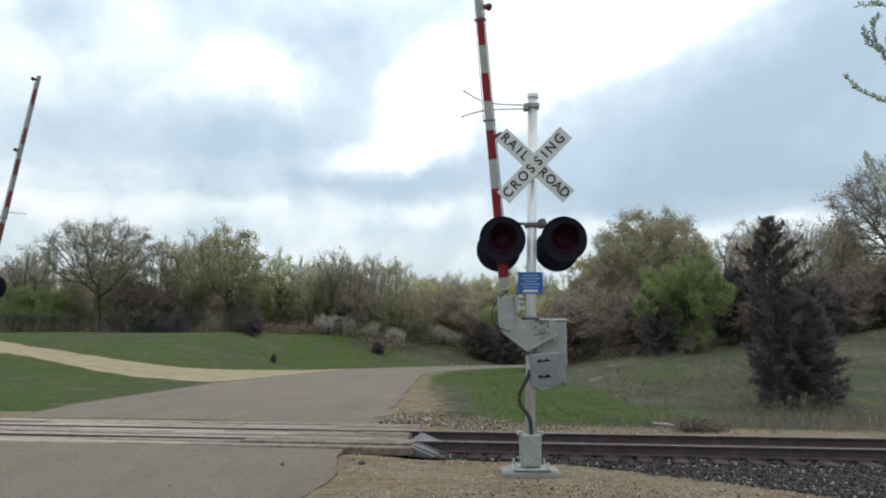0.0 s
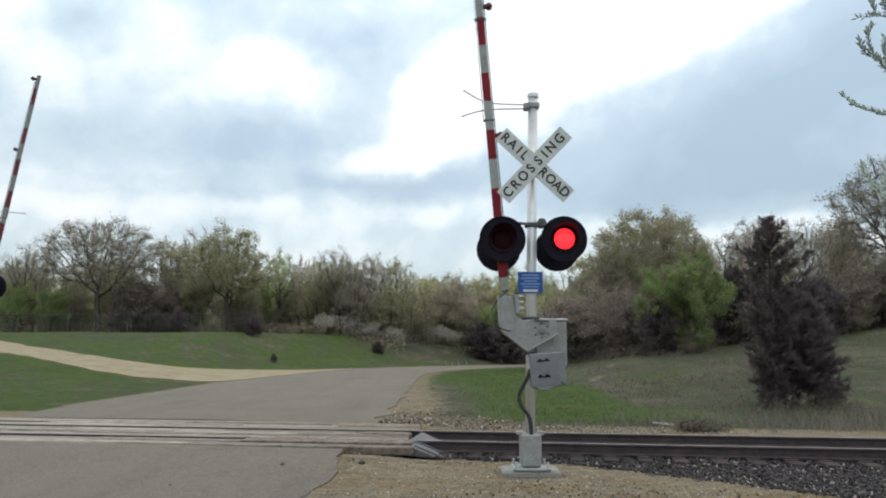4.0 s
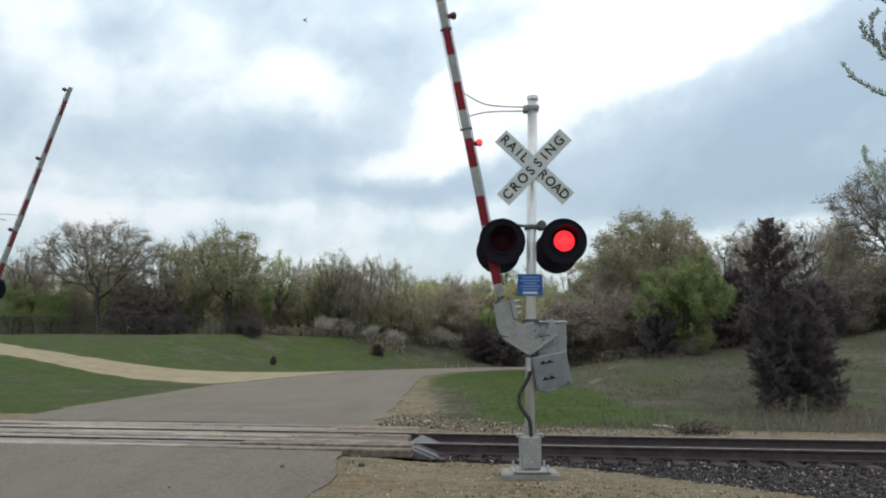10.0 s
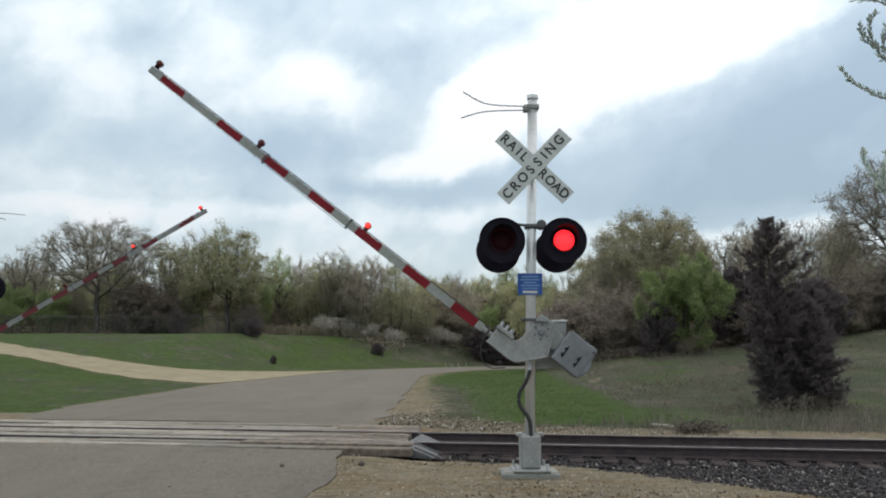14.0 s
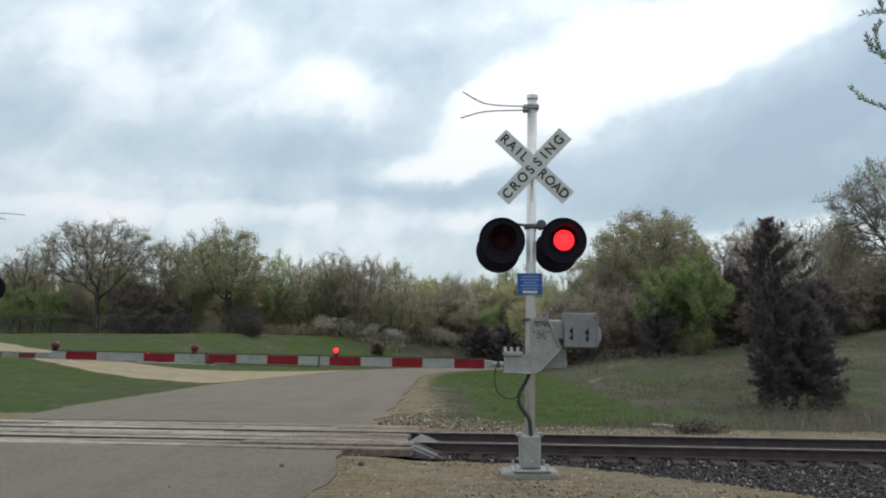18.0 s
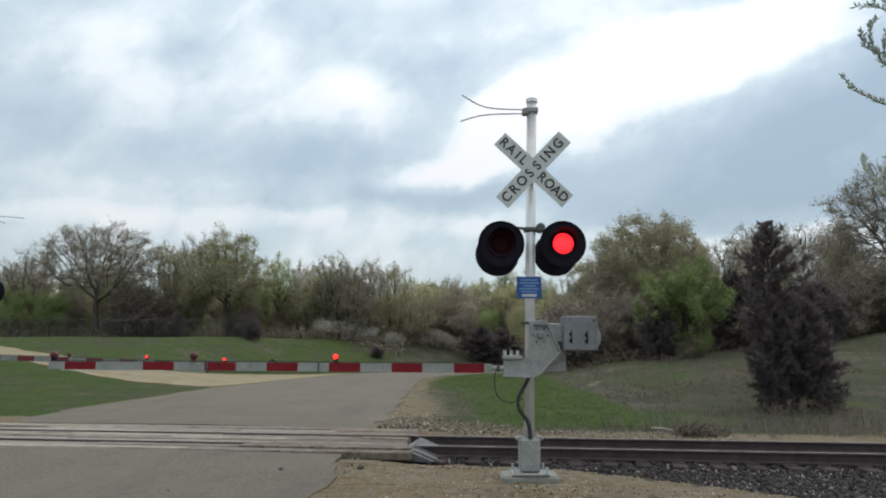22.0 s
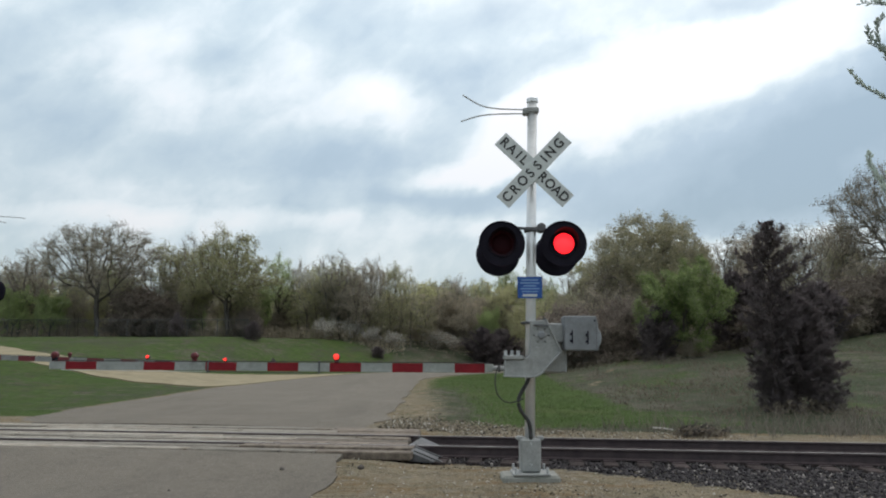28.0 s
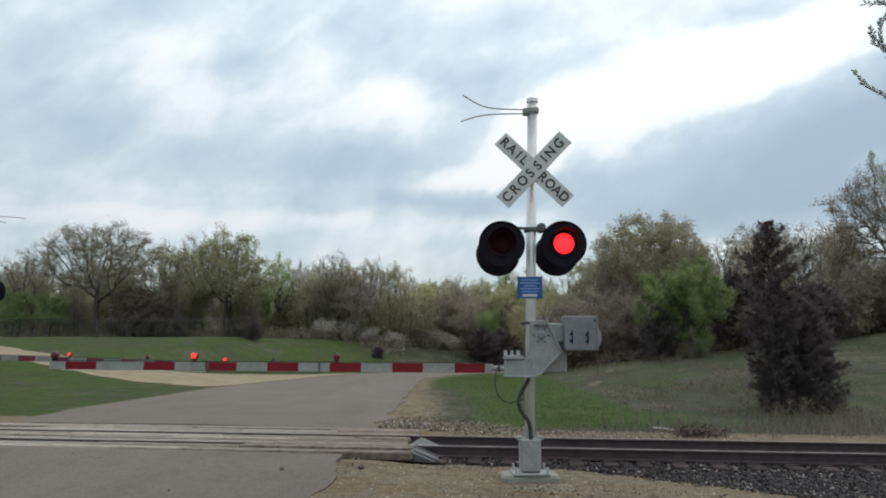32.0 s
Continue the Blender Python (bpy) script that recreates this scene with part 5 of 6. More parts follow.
plant("cedar", 10.25, 22.0, 3.2, 1.07)
plant("cedar_tall", 9.35, 21.4, 5.3, 1.0)


def undergrowth(name, label, leaf, strips, count, size, seed):
    """A tangle of twigs and small leaves that nobody could count; strips: x and y range, greatest height."""
    rng = np.random.default_rng(seed)
    pts = []
    for (x0, x1, y0, y1, top), share in strips:
        k = int(count * share)
        x, y = rng.uniform(x0, x1, k), rng.uniform(y0, y1, k)
        h = np.array([top * (0.55 + 0.45 * noise.noise((a * 0.22, b * 0.1, seed)) + 0.25 * noise.noise((a * 0.9, b * 0.3, seed))) for a, b in zip(x, y)])
        g = np.array([height(a, b) for a, b in zip(x, y)])
        pts.append(np.stack([x, y, g + np.maximum(0.1, h) * rng.uniform(0, 1, k) ** 0.8], axis=1))
    v, f = petals(rng, np.concatenate(pts), size, 1.8)
    tagged(new(name, fast_mesh(name, v, f, M_LEAF[leaf])), label, "undergrowth", kind="stuff")


undergrowth("undergrowth", "brown tangle of undergrowth beneath the trees", "brown", (((-60, 8, 84, 92, 3.0), 0.6), ((-58, -4, 79, 84, 1.9), 0.4)), 26000, 0.07, 3)
undergrowth("dark_undergrowth", "dark reddish-brown undergrowth on the slope beneath the trees", "dark", (((9, 48, 56, 63, 3.4), 0.6), ((9, 48, 51, 56, 1.9), 0.4), ((10, 30, 48.5, 52, 1.1), 0.12)), 30000, 0.065, 8)
undergrowth("leafing_undergrowth", "thin olive-green undergrowth beneath the trees", "olive", (((-60, 10, 88, 98, 3.8), 0.6), ((8, 48, 58, 68, 3.6), 0.4)), 18000, 0.07, 4)
undergrowth("far_wood", "distant grey-brown wood behind the nearer trees", "brown", (((-95, -22, 122, 138, 10.0), 0.3), ((-22, 25, 122, 138, 9.5), 0.3), ((25, 90, 110, 126, 8.0), 0.4)), 36000, 0.17, 5)
undergrowth("far_leafing_wood", "distant olive-green wood behind the nearer trees", "olive", (((-95, -22, 118, 134, 9.0), 0.35), ((-22, 25, 118, 132, 9.0), 0.35), ((25, 90, 106, 120, 7.5), 0.3)), 34000, 0.17, 6)


def brush_patches():
    """Low brown brush in patches on the slope."""
    rng = np.random.default_rng(41)
    at, along = [], []
    while len(at) < 11000:
        x, y = rng.uniform(4.5, 26), 19 + 30 * rng.uniform() ** 1.3
        k = noise.noise((x * 0.28, y * 0.16, 6.0)) + 0.5 * noise.noise((x * 0.9, y * 0.5, 2.0))
        if k < 0.12 or zones(x, y)[0] < 0.5:
            continue
        top = 0.16 + 0.75 * (k - 0.12)
        z = height(x, y) + bumps(x, y)
        for b in range(3):
            at.append((x + rng.normal() * 0.05, y + rng.normal() * 0.05, z + top * rng.uniform() ** 1.4))
            along.append((rng.normal() * 0.5, rng.normal() * 0.5, 1.0))
    v, f = sprays(rng, at, along, 0.055)
    tagged(new("brush", fast_mesh("brush", v, f, M_LEAF["brush"])), "low brown brush in patches on the grassy slope", "brush", kind="stuff")


def grass():
    """Blades and tufts where the ground is near enough to show them."""
    rng = np.random.default_rng(5)
    for name, label, leaf, count, box_, tall, keep in (
            ("dry_grass", "dry straw-coloured grass and weeds", "straw", 9000, (0.5, 22, 15.2, 46), 0.13, 0),
            ("weeds", "low dull weeds among dry grass", "weed", 6000, (0.5, 24, 15.2, 48), 0.09, 2),
            ("dry_stalks", "tall dead grass stalks beyond the rails", "straw", 900, (3.6, 13, 15.4, 19), 0.3, 0),
            ("sparse_grass", "sparse dry grass tufts on the dirt by the road", "straw", 1500, (-1.6, 6, 7.4, 11.2), 0.035, 3),
            ("lawn_grass", "short green lawn grass", "grass", 30000, (-32, 6, 17, 58), 0.045, 1)):
        v, f = [], []
        while len(f) < count:
            x, y = rng.uniform(box_[0], box_[1]), box_[2] + (box_[3] - box_[2]) * rng.uniform(0, 1) ** 1.6
            l, r = sides(x, y)
            if max(l, r) < 0.05 or (across(x, y) < 3.3 and keep != 3):
                continue
            dry, dirt, stone = zones(x, y)
            dirt = max(dirt, stone)
            chance = (dry if keep == 0 else 0.5 * dry + 0.1 if keep == 2 else 1 - dry) * (1 - dirt) + 0.02 * dirt
            if keep == 1 and -36 < x < -9 and 35 < y < 62:
                chance = 0
            if keep == 0 and noise.noise((x * 0.5, y * 0.5, 2)) < -0.1:
                chance *= 0.3
            if keep == 3:
                chance = 0.0 if stone > 0.3 or across(x, y) > -1 else max(0.05, noise.noise((x * 1.3, y * 1.3, 5)) + 0.25)
            if rng.uniform() > chance:
                continue
            z = height(x, y) + bumps(x, y) * ease(0.0, 3.0, max(l, r)) * ease(3.0, 6.0, abs(across(x, y) - 0.7)) - 0.04
            for b in range(3):
                a, h = rng.uniform(0, 6.28), tall * rng.uniform(0.4, 1.5)
                ox, oy, w = rng.normal() * 0.06, rng.normal() * 0.06, 0.003 + 0.028 * tall
                lx, ly = rng.normal() * 0.4 * h, rng.normal() * 0.4 * h
                c, s = math.cos(a) * w, math.sin(a) * w
                k = len(v)
                v += [(x + ox - c, y + oy - s, z), (x + ox + c, y + oy + s, z), (x + ox + lx, y + oy + ly, z + h + 0.04)]
                f.append((k, k + 1, k + 2))
        ob = new(name, fast_mesh(name, v, f, M_LEAF[leaf]))
        tagged(ob, label, "grass", kind="stuff")


def stones(name, label, count, spot, size, material):
    """Broken stones, each a lopsided eight-sided lump, half sunk."""
    rng = np.random.default_rng(len(name))
    corner = np.array([(1, 0, 0), (-1, 0, 0), (0, 1, 0), (0, -1, 0), (0, 0, 1), (0, 0, -1)], float)
    tri = np.array([(0, 2, 4), (2, 1, 4), (1, 3, 4), (3, 0, 4), (2, 0, 5), (1, 2, 5), (3, 1, 5), (0, 3, 5)])
    v, f = [], []
    while len(v) < count:
        p = spot(rng)
        if p is None:
            continue
        q = Euler(rng.uniform(0, 6.28, 3)).to_matrix()
        s = size * rng.uniform(0.5, 1.35)
        c = (corner * rng.uniform(0.6, 1.15, (6, 1)) * s) @ np.array(q).T
        v.append(c + np.array(p))
        f.append(tri + 6 * (len(v) - 1))
    ob = new(name, fast_mesh(name, np.concatenate(v), np.concatenate(f), material))
    tagged(ob, label, "stones", kind="stuff")


_n = Nodes("crushed_stone")
_g = _n.add("ShaderNodeNewGeometry").outputs["Random Per Island"]
_c = _n.ramp(_g, (0.024, 0.023, 0.026), (0.100, 0.096, 0.100), 0.0, 0.9)
_c = _n.mix(_n.band(_g, 0.95, 0.96), _c, (0.34, 0.33, 0.31))
M_STONE = _n.done(_n.mix(1.0, _c, (0.88, 0.83, 0.83), "MULTIPLY"), 0.95, gloss=0.15)
_n = Nodes("tan_pebbles")
_g = _n.add("ShaderNodeNewGeometry").outputs["Random Per Island"]
_c = _n.ramp(_g, (0.11, 0.094, 0.07), (0.28, 0.245, 0.19), 0.0, 1.0)
_c = _n.mix(_n.band(_g, 0.90, 0.91), _c, (0.47, 0.45, 0.41))
_c = _n.mix(_n.band(_g, 0.13, 0.12), _c, (0.045, 0.036, 0.03))
M_PEBBLE = _n.done(_c, 0.9, gloss=0.15)


def on_ballast(rng):
    x, v = rng.uniform(-0.6, 12), rng.uniform(-3.6, 2.9)
    y = TRACK_Y - TRACK_SLOPE * x + v / COS_T
    if zones(x, y)[2] < 0.4 or (abs(v) < 0.09 or abs(v - 1.51) < 0.09):
        return None
    along = (x * COS_T - (y - TRACK_Y) * TRACK_SLOPE * COS_T) / 0.53
    if -0.6 < v < 2.1 and abs(along - round(along)) < 0.24 and rng.uniform() < 0.85:
        return None
    return x, y, height(x, y) - (0.035 if -1 < v < 2.6 else 0.002) + rng.uniform(-0.01, 0.02)


def on_dirt(rng):
    x, y = rng.uniform(-2.2, 6), rng.uniform(7.2, 20)
    l, r = sides(x, y)
    if r < 0.02 or zones(x, y)[1] < 0.5 or -1 < across(x, y) < 2.6 or (x < -0.3 and -1 < across(x, y) < 3.5):
        return None
    return x, y, height(x, y) - 0.004


def on_rubble(rng):
    x, y = rng.uniform(-1.4, 3.2), 15.9 + rng.exponential(1.6)
    if sides(x, y)[1] < 0.05 or zones(x, y)[1] < 0.45 or across(x, y) < 3.2 or rng.uniform() > 1 - 0.25 * max(0, x):
        return None
    return x, y, height(x, y)


brush_patches()
grass()
stones("rubble", "broken asphalt and stones on the road shoulder", 800, on_rubble, 0.03, M_PEBBLE)
stones("ballast", "dark crushed stone ballast along the rails", 20000, on_ballast, 0.028, M_STONE)
stones("pebbles", "tan pebbles scattered on the dirt shoulder", 9000, on_dirt, 0.015, M_PEBBLE)


def fence():
    """A chain-link fence along the top of the lawn."""
    f = thing("chain_link_fence", pose(0, 0, 0), "grey chain-link fence with steel posts along the wood", "fence")
    pts = [(-50 + 3.05 * i, 76.5 - 0.09 * i) for i in range(11)]
    post = None
    for x, y in pts:
        z = height(x, y)
        p = part("post", rod((0, 0, -0.1), (0, 0, 1.9), 0.035, n=8) if post is None else post, M_DULL, f)
        post = p.data
        p.location = (x, y, z)
    for a, b in zip(pts, pts[1:]):
        za, zb = height(*a), height(*b)
        part("top_rail", rod((*a, za + 1.8), (*b, zb + 1.8), 0.03, n=6), M_DULL, f)
        segs = []
        n = 26
        for i in range(-13, n):
            for lo, hi in (((i / n), (i + 13) / n), ((i + 13) / n, (i / n))):
                u0, u1, h0, h1 = lo, hi, 0.05, 1.78
                if u0 < 0:
                    h0, u0 = 0.05 + 1.73 * (0 - u0) / (u1 - u0), 0
                if u0 > 1:
                    h0, u0 = 0.05 + 1.73 * (1 - u0) / (u1 - u0), 1
                if u1 > 1:
                    h1, u1 = h0 + (h1 - h0) * (1 - u0) / (u1 - u0), 1
                if u1 < 0:
                    h1, u1 = h0 + (h1 - h0) * (0 - u0) / (u1 - u0), 0
                P = [(a[0] + (b[0] - a[0]) * u, a[1] + (b[1] - a[1]) * u, za + (zb - za) * u + h) for u, h in ((u0, h0), (u1, h1))]
                segs.append((*P[0], *P[1], 0.004, 0.004))
        v, fc = bars(segs, 3)
        tagged(part("mesh_panel", fast_mesh("mesh_panel", v, fc, M_DULL), None, f), kind="stuff")


fence()


# ---- the near tree whose twigs hang into view ----
def leafy_branch(rng, bough, shoots):
    """A thin bough and its upturned shoots, each a line of (x, z), with narrow upright leaves by turns on both sides."""
    segs, at, along = [], [], []
    for r, line in ((0.007, [(0, 0), *bough]), *((0.004, sh) for sh in shoots)):
        pts = curved([Vector((x, rng.normal() * 0.02, z)) for x, z in line], 6)
        k = len(pts) - 1
        for i, (p, q) in enumerate(zip(pts, pts[1:])):
            segs.append((*p, *q, r * (1 - 0.75 * i / k) + 0.001, r * (1 - 0.75 * (i + 1) / k) + 0.001))
            d = (q - p).normalized()
            n = max(1, round((q - p).length / 0.008))
            for j in range(n):
                side = Vector((-d.z, 0, d.x)) * (1 if (i + j) % 2 else -1) + Vector((0, rng.normal() * 0.6, 0))
                at.append(tuple(p.lerp(q, (j + rng.uniform(0, 1)) / n)))
                along.append(tuple(0.5 * d + 0.55 * side + Vector((-0.05, 0, 0.55))))
    v, f = bars(segs, 6)
    v2, f2 = leaf_blades(rng, at, along, 0.075)
    me = fast_mesh("branch", np.concatenate([v, v2]), [f, f2 + len(v)], M_BARK)
    me.materials.append(M_LEAF["budding"])
    me.polygons.foreach_set("material_index", np.concatenate([np.zeros(len(f), np.int32), np.ones(len(f2), np.int32)]))
    me.update()
    return me


def leaf_blades(rng, at, along, size):
    """Narrow pointed leaves of four corners that start at the given places."""
    at, along = np.asarray(at, float), np.asarray(along, float)
    k = len(at)
    a = along + rng.normal(size=(k, 3)) * 0.15
    a /= np.linalg.norm(a, axis=1)[:, None]
    b = np.cross(a, rng.normal(size=(k, 3)))
    b /= np.linalg.norm(b, axis=1)[:, None] + 1e-9
    sc = (size * rng.uniform(0.6, 1.25, k))[:, None]
    v = np.stack([at, at + a * sc * 0.55 + b * sc * 0.2, at + a * sc, at + a * sc * 0.55 - b * sc * 0.2], axis=1).reshape(-1, 3)
    return v, np.arange(4 * k).reshape(-1, 4)


M_LEAF["budding"] = leafy("grey_green_young_leaves", (0.27, 0.32, 0.28), (0.48, 0.54, 0.49), 0.55)
ROOTS = [(6.3, 8.6, 4.75), (6.3, 8.6, 4.35), (6.3, 8.6, 3.3), (6.4, 8.6, 5.35)]


def roadside_tree():
    rng = np.random.default_rng(77)
    t = thing("roadside_tree", pose(8.6, 8.8, height(8.6, 8.8)), "roadside tree with thin boughs of small young leaves", "tree")
    base = Vector((8.6, 8.8, height(8.6, 8.8)))
    segs = [(0, 0, -0.2, 0.05, 0, 2.4, 0.15, 0.12), (0.05, 0, 2.4, -0.05, 0, 4.6, 0.12, 0.08), (-0.05, 0, 4.6, 0.1, 0, 7.0, 0.08, 0.02)]
    for x, y, z in ROOTS:
        a, b = Vector((0, 0, z - 0.9)), Vector((x - 0.2, y, z)) - base
        m = (a + b) / 2 + Vector((0.1, 0, 0.12))
        segs += [(*a, *m, 0.06, 0.04), (*m, *b, 0.04, 0.022)]
    for i in range(14):
        z, a = 2.6 + 0.32 * i, i * 2.4
        d = Vector((abs(math.cos(a)) * 1.0 + 0.1, math.sin(a), 0.6))
        p = Vector((0, 0, z))
        segs += [(*p, *(p + d * 0.9), 0.03, 0.018), (*(p + d * 0.9), *(p + d * 1.5 + Vector((0, 0, 0.3))), 0.018, 0.004)]
    v, f = bars(segs, 8)
    part("trunk", fast_mesh("trunk", v, f, M_BARK), None, t)
    shapes = [([(-0.45, 0.06), (-0.9, 0.3), (-1.07, 0.42), (-1.19, 0.55), (-1.25, 0.72)],
               ([(-1.07, 0.42), (-1.11, 0.6), (-1.1, 0.8), (-1.02, 0.89)], [(-0.97, 0.35), (-0.97, 0.54), (-0.94, 0.7)], [(-0.83, 0.26), (-0.84, 0.42), (-0.83, 0.61)])),
              ([(-0.53, 0.09), (-0.93, 0.17), (-1.17, 0.25), (-1.36, 0.37), (-1.5, 0.54)], ([(-0.72, 0.12), (-0.8, 0.24), (-0.89, 0.3)],)),
              ([(-0.63, -0.11), (-1.09, 0.15), (-1.24, 0.31), (-1.3, 0.49), (-1.3, 0.64)], ([(-1.09, 0.15), (-1.12, 0.36), (-1.07, 0.48)], [(-0.87, 0.03), (-0.99, 0.35), (-1.07, 0.61)])),
              ([(-0.49, 0.09), (-0.94, 0.34), (-1.13, 0.4), (-1.36, 0.43)], ([(-0.94, 0.34), (-1.03, 0.49), (-1.03, 0.67)], [(-1.13, 0.4), (-1.17, 0.53), (-1.14, 0.61)], [(-0.74, 0.21), (-0.85, 0.4), (-0.96, 0.57)]))]
    out = []
    for r, (pts, shoots) in zip(ROOTS, shapes):
        b = part("branch", leafy_branch(rng, pts, shoots), None, t)
        b.location = Vector(r) - base
        out.append(b)
    return t, out, base


near_tree, boughs, near_base = roadside_tree()


# ---- small things ----
def litter():
    b = thing("scrap_board", pose(4.72, 16.5, height(4.7, 16.5) + 0.03, 0, 4, -8), "short white scrap board lying in the dead weeds", "scrap board")
    bm = box(0.42, 0.12, 0.03, (0, 0, 0.015), 0.004)
    for v in bm.verts:
        v.co.z += 0.01 * noise.noise((v.co.x * 6, v.co.y * 9, 1))
    part("board", bm, M_PALEWOOD, b)
    # a heap of dead branches
    rng = np.random.default_rng(9)
    heap = thing("brush_heap", pose(5.25, 15.75, height(5.25, 15.75)), "low heap of dark dead branches beside the rails", "brush heap")
    for i in range(60):
        a = rng.uniform(0, math.pi)
        d = Vector((math.cos(a), math.sin(a) * 0.6, rng.normal() * 0.35)) * rng.uniform(0.08, 0.22)
        c = Vector((rng.normal() * 0.22, rng.normal() * 0.12, 0.03 + abs(rng.normal()) * 0.07))
        part("stick", tube(curved([c - d, c + Vector(rng.normal(size=3)) * 0.03, c + d], 3), rng.uniform(0.006, 0.016), 5), M_DEADWOOD, heap)
    at = np.stack([rng.normal(size=900) * 0.24, rng.normal(size=900) * 0.12, np.abs(rng.normal(size=900)) * 0.07], axis=1)
    v, f = petals(rng, at, 0.022)
    tagged(part("dead_leaves", fast_mesh("dead_leaves", v, f, M_LEAF["brush"]), None, heap, "brown dead leaves caught in the sticks"), kind="stuff")
    # small marker posts where the road bends away
    for i, (x, y) in enumerate(((0.3, 75.9), (0.9, 76.4), (1.6, 77.0), (2.4, 77.7))):
        p = thing("marker_post", pose(x, y, height(x, y)), "short white marker post beside the road bend", "post", "posts at the bend")
        part("post", box(0.09, 0.08, 0.5 - 0.14 * (i % 2), (0, 0, 0.18), 0.01), M_OLDWHITE, p)
    # loose lumps on the shoulder and road
    for x, y, s in ((-2.2, 10.62, 0.035), (-1.14, 10.87, 0.05), (-2.54, 12.0, 0.03), (-3.3, 9.4, 0.02)):
        on_road = sides(x, y)[1] < 0
        v = across(x, y)
        z = 0.012 + 0.14 * (1 - ease(0.9, 3.6, -v)) if on_road else height(x, y)
        st = thing("stone", pose(x, y, z), "loose dark stone lying by the road edge", "stone", "loose stones")
        bm = bmesh.new()
        bmesh.ops.create_icosphere(bm, subdivisions=2, radius=s)
        for w in bm.verts:
            w.co *= 1 + 0.35 * noise.noise(w.co * 30 + Vector((x, y, 0)))
            w.co.z = w.co.z * 0.7 + s * 0.4
        part("lump", bm, M_DEADWOOD, st)


M_PALEWOOD = plain("bleached_board", (0.5, 0.47, 0.44), (0.68, 0.65, 0.62), 8, 0.8, bump=0.2)
M_DEADWOOD = plain("dead_wood", (0.05, 0.042, 0.038), (0.11, 0.095, 0.085), 8, 0.9, bump=0.3)
litter()


def bird(label):
    b = thing("bird", pose(60, 10, 20), label, "bird")
    part("body", turned([(0.002, 0.16), (0.03, 0.13), (0.05, 0.05), (0.045, -0.05), (0.025, -0.13), (0.002, -0.16)], 10, "Y"), M_FEATHER, b, smooth=True)
    part("tail", slab([(-0.02, 0.0), (0.02, 0.0), (0.05, -0.004), (-0.05, -0.004)], -0.28, -0.12, 0.0), M_FEATHER, b)
    wings = []
    for s in (-1, 1):
        bm = bmesh.new()
        pts = [(0.0, 0.07), (0.12, 0.1), (0.30, 0.02), (0.33, -0.03), (0.2, -0.05), (0.0, -0.07)]
        top = [bm.verts.new((s * x, y, 0.006)) for x, y in pts]
        low = [bm.verts.new((s * x, y, -0.006)) for x, y in pts]
        bm.faces.new(top), bm.faces.new(low[::-1])
        for i in range(6):
            bm.faces.new((top[i], top[(i + 1) % 6], low[(i + 1) % 6], low[i]))
        w = part("wing", bm, M_FEATHER, b)
        w.location = (s * 0.03, 0.02, 0.02)
        wings.append(w)
    return b, wings


M_FEATHER = plain("dark_feathers", (0.02, 0.02, 0.02), (0.05, 0.045, 0.04), 20, 0.8, bump=0.1)
bird_a, wings_a = bird("small dark bird flying past with beating wings")
bird_b, wings_b = bird("distant dark bird gliding down to the woods")


# ---- what moves ----
def flash_rows(lens, on, seconds=32.0):
    """Turns the lens's lit face out for each (start, end)."""
    here = lens.location.copy()
    rows, way = [(0.0, 0.0)], 0.0
    for a, b in on:
        for at, step in ((a, 1), (b, 1)):
            at = round(at * FPS) / FPS
            rows += [(at - 2 / FPS, way), (at - 1 / FPS, way + 60), (at, way + 120), (at + 1 / FPS, way + 180)]
            way += 180
    rows = [r for r in rows if 0 <= r[0] <= seconds]
    rows.append((seconds, rows[-1][1]))
    seen, out = set(), []
    for t, a in rows:
        f = round(t * FPS)
        if f not in seen:
            seen.add(f)
            out.append((t, pose(*here, 0, 0, a)))
    walk(lens, out)


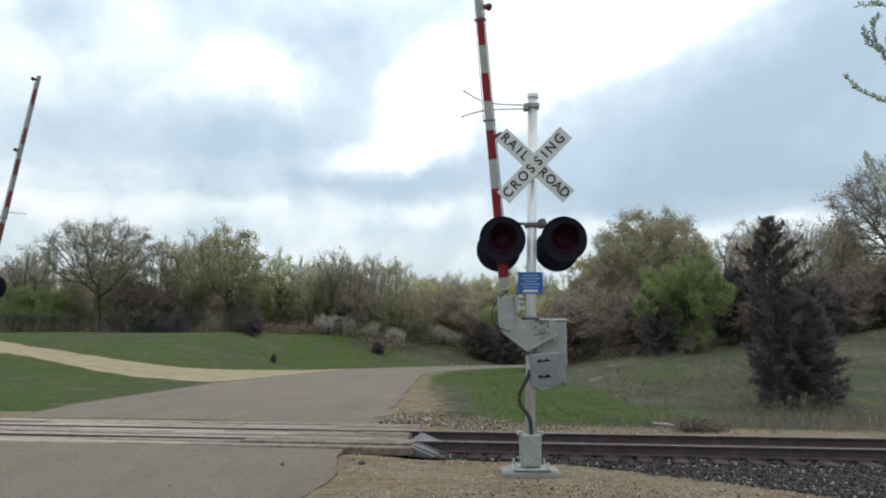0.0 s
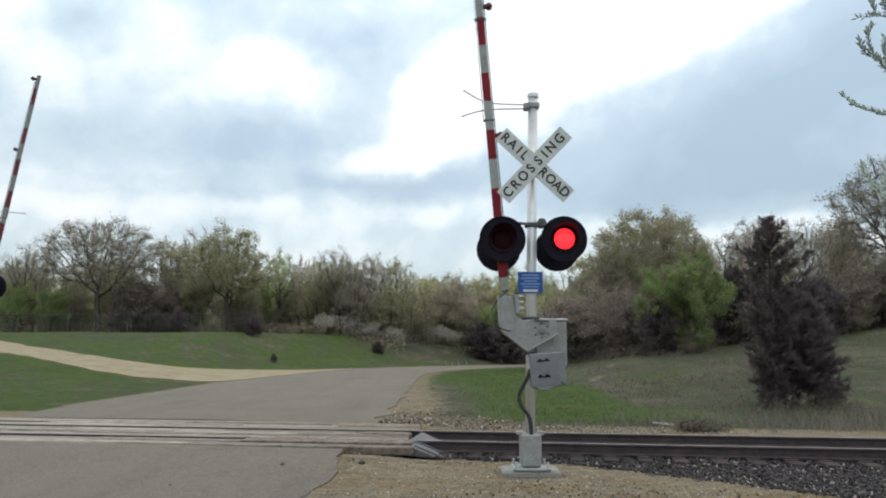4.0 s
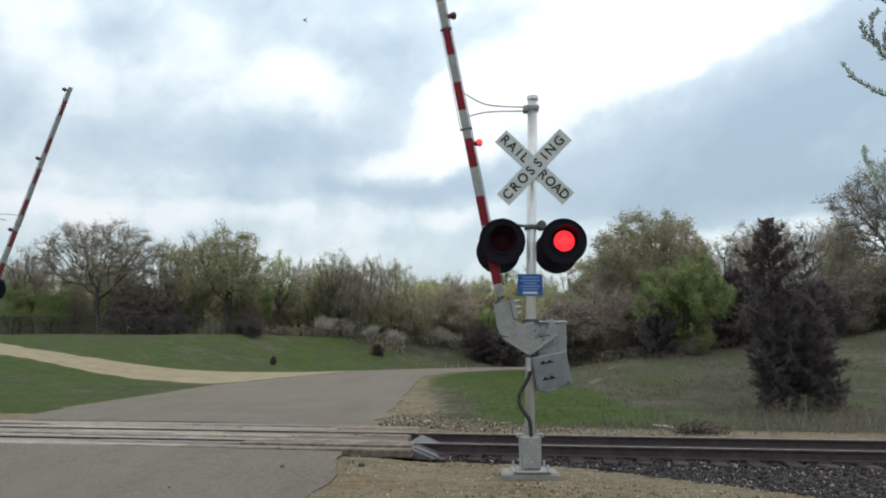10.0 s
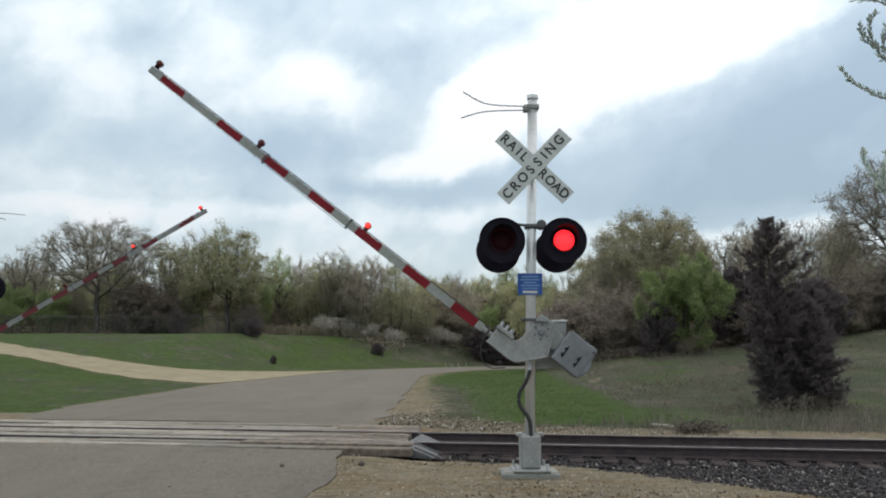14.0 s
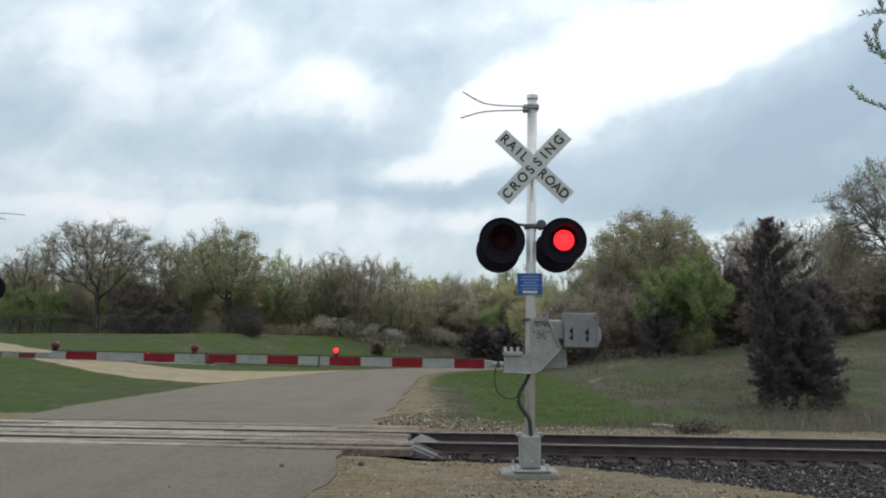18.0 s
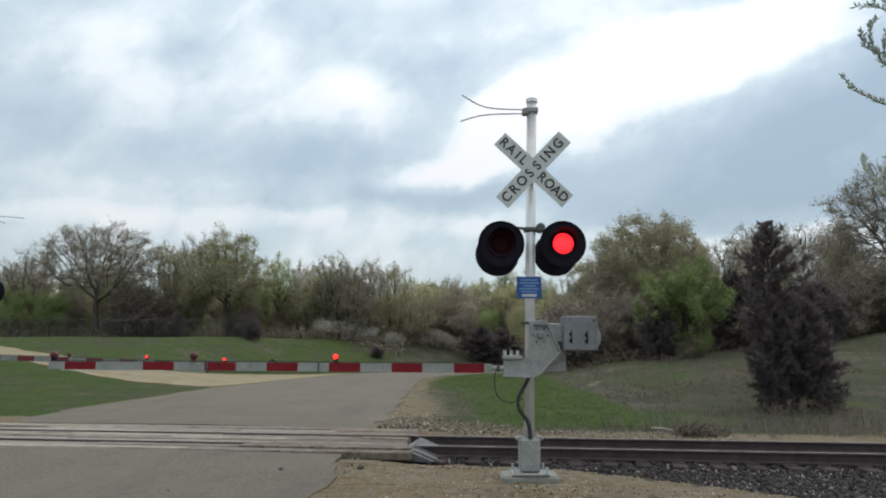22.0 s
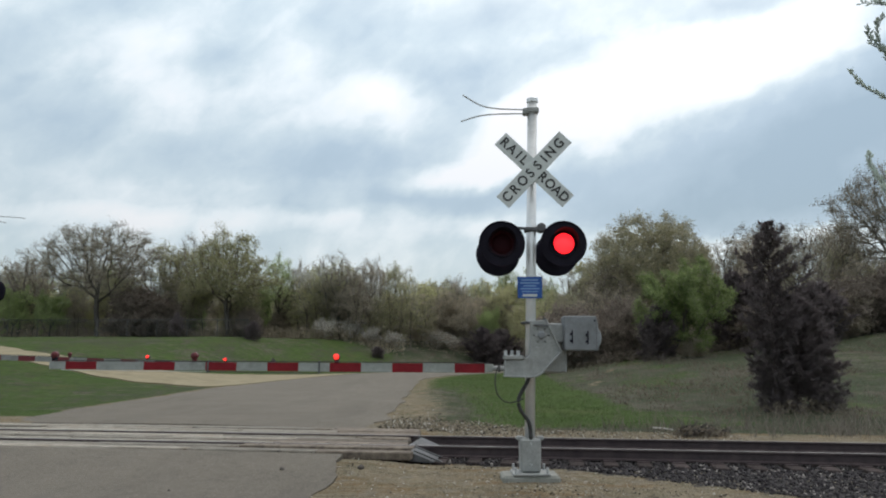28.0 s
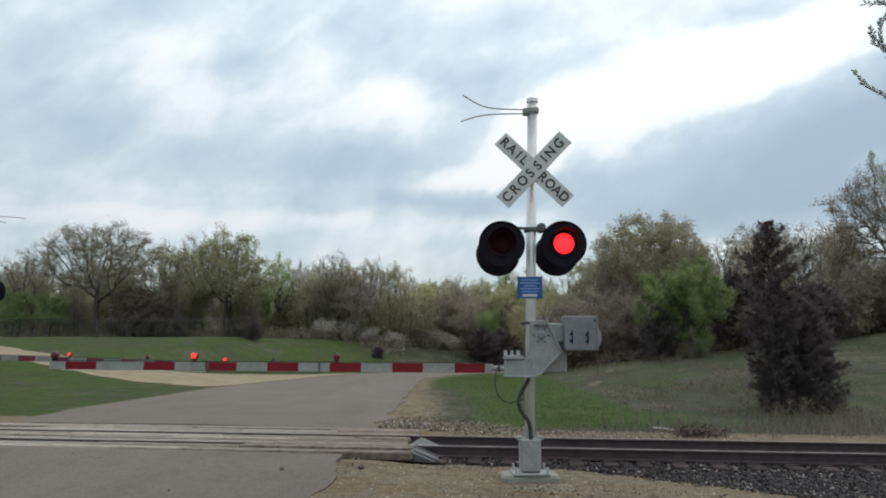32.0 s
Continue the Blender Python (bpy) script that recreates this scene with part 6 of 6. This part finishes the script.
def motions():
    # the lamps flash by turns, about once a second
    left = [(2.36, 2.77)] + [(3.32 + 0.992 * k, 3.32 + 0.992 * k + 0.495) for k in range(29)]
    right = [(2.77, 3.30)] + [(3.815 + 0.992 * k, 3.815 + 0.992 * k + 0.495) for k in range(29)]
    for a, b in ((near_flash, (left, left, right, right)), (far_flash, (left, left, right, right))):
        for lens, on in zip(a, b):
            walk_on = [(x, min(y, 32.2)) for x, y in on if x < 31.95]
            flash_rows(lens, walk_on)
    def lead(t):
        return 0.02 if t < 31.7 else 0.15

    # arm lamps, with the large ones
    inner = [(x - lead(x), min(y - lead(y), 32.2)) for x, y in right if x < 31.95]
    middle = [(x - lead(x), min(y - lead(y), 32.2)) for x, y in left if x < 31.95]
    for lamps, order in ((near_lamps, (inner, middle, [])), (far_lamps, (middle, inner, [(2.4, 40.0)]))):
        for lens, on in zip(lamps, order):
            if on is inner and lamps is near_lamps:
                on = [(x, y) for x, y in on if x > 9.5]
            if on is middle:
                on = on + [(31.9, 32.2)]
            if lamps is far_lamps:
                on = [(x, y) for x, y in on if x > 12.9] if len(on) > 1 else [(13.9, 40.0)]
            if on:
                flash_rows(lens, on)
    # the arms come down
    near = [(0, 85.5), (9.4, 85.5), (9.65, 84.2), (9.9, 80.8), (10.2, 76.1), (10.5, 72.4), (11, 66.4), (11.5, 61.6), (12, 57.0), (12.5, 52.6), (13, 47.5), (13.5, 42.9),
            (14, 38.0), (14.5, 33.5), (15.5, 23.4), (16.5, 14.4), (17, 9.25), (17.5, 5.3), (17.8, 2.8), (18.1, 0.5), (18.25, -0.1), (18.5, 0.6), (18.8, 0.4), (32, 0.4)]
    walk(near_gate, [(t, pose(1.28, 9.85, 1.895, 0, a, 0)) for t, a in near])
    far = [(0, 80.6), (9.4, 80.6), (9.65, 79.2), (9.9, 74.8), (10.2, 70.9), (10.5, 67.5), (11, 62.1), (11.5, 57.2), (12, 52.0), (12.5, 47.2), (13, 41.6), (13.5, 36.7),
           (14, 31.0), (14.5, 26.0), (15.5, 16.6), (16.5, 8.0), (17, 3.3), (17.5, -0.4), (17.8, -2.2), (18.2, -1.9), (32, -1.9)]
    walk(far_gate, [(t, pose(-11.495, 17.9, 2.055, 0, -a, 0)) for t, a in far])
    # the slack cables hang on while the arms turn
    for cable, rows, way in ((near_cable, near, -0.6), (far_cable, far, 0.6)):
        here = cable.location.copy()
        walk(cable, [(t, pose(*here, 0, way * a, 0)) for t, a in rows])
    # boughs of the near tree nod in the wind: seconds, sideways and upward shift of the twigs' ends in cm
    sway = [(0, 0, 0), (1, -16, -24), (2, 19, -31), (3, -2, -66), (3.6, -6, -40), (4.5, 8, -10), (5.5, -4, 2), (6, -7, -3), (7, 50, -10), (8, 3, 27), (9, -12, 17), (10, -9, 19), (11, -10, 13),
            (12, 17, 17), (13, 4, 13), (14, -9, 12), (15, 6, 4), (16, 10, 0), (17, 7, -3), (18, 10, -13), (19, -12, -15), (20, -11, -15), (21, -3, -2), (22, -4, 7), (23, 1, 5), (24, -3, 5),
            (25, -7, 6), (26, 6, 2), (27, 0, 10), (28, 3, 13), (29, 12, 10), (30, 55, 4), (31, 14, 10), (32, 8, 12)]
    for bough, gx, gz, lag in zip(boughs, (0.8, 1.0, 0.6, 0.8), (0.7, 1.0, 0.6, 0.8), (0.0, 0.0, 0.15, 0.1)):
        here = bough.location.copy()
        walk(bough, [(t, pose(here.x + gx * dx / 100, here.y, here.z, 0, math.degrees(gz * dz / 100 / 1.55), 0)) for t, dx, dz in sway])
    # birds
    fly = [(0, (95, 20, -8)), (5, (55, 20, -1)), (8.2, (16.5, 20, 5.4)), (8.5, (11.73, 20, 7.67)), (8.6, (9.58, 20, 8.7)), (8.7, (8.24, 20, 9.3)), (8.8, (6.2, 20, 10.1)), (8.9, (4.9, 20, 10.5)),
           (9.0, (3.19, 20, 11.2)), (9.2, (0.26, 20, 12.5)), (10, (-11, 20, 17)), (32, (-200, 20, 90))]
    fly[0], fly[1] = (0, (70, 20, 0.5)), (5, (50, 20, 1.5))
    walk(bird_a, [(t, pose(*(EYE + 1.7 * (Vector(p) - EYE)), 25, -10, 65)) for t, p in fly])
    glide = [(0, (40, 32, 60)), (8, (12, 32, 30)), (9.6, (-4.0, 32, 18.8)), (9.9, (-5.585, 32, 17.08)), (10.2, (-7.36, 32, 15.16)), (10.5, (-8.3, 32, 13.27)), (11, (-9.31, 32, 9.03)),
             (11.4, (-9.93, 33, 6.4)), (13, (-12, 45, 5)), (32, (-14, 60, 4))]
    walk(bird_b, [(t, pose(*(EYE + 2.2 * (Vector(p) - EYE)), -20, 0, 60)) for t, p in glide])
    for wings, start, rate in ((wings_a, 8.0, 0.1), (wings_b, 9.6, 0.2)):
        for w, s in zip(wings, (-1, 1)):
            beat = [(0.0, 10)] + [(start + rate * k, 42 if k % 2 else -28) for k in range(14)] + [(32.0, 10)]
            walk(w, [(t, pose(*w.location, 0, -s * a, 0)) for t, a in beat])
    # the cloud drifts
    walk(cloud, [(0, pose(0, 0, 0)), (16, pose(90, 65, 0)), (32, pose(180, 130, 0))])


motions()
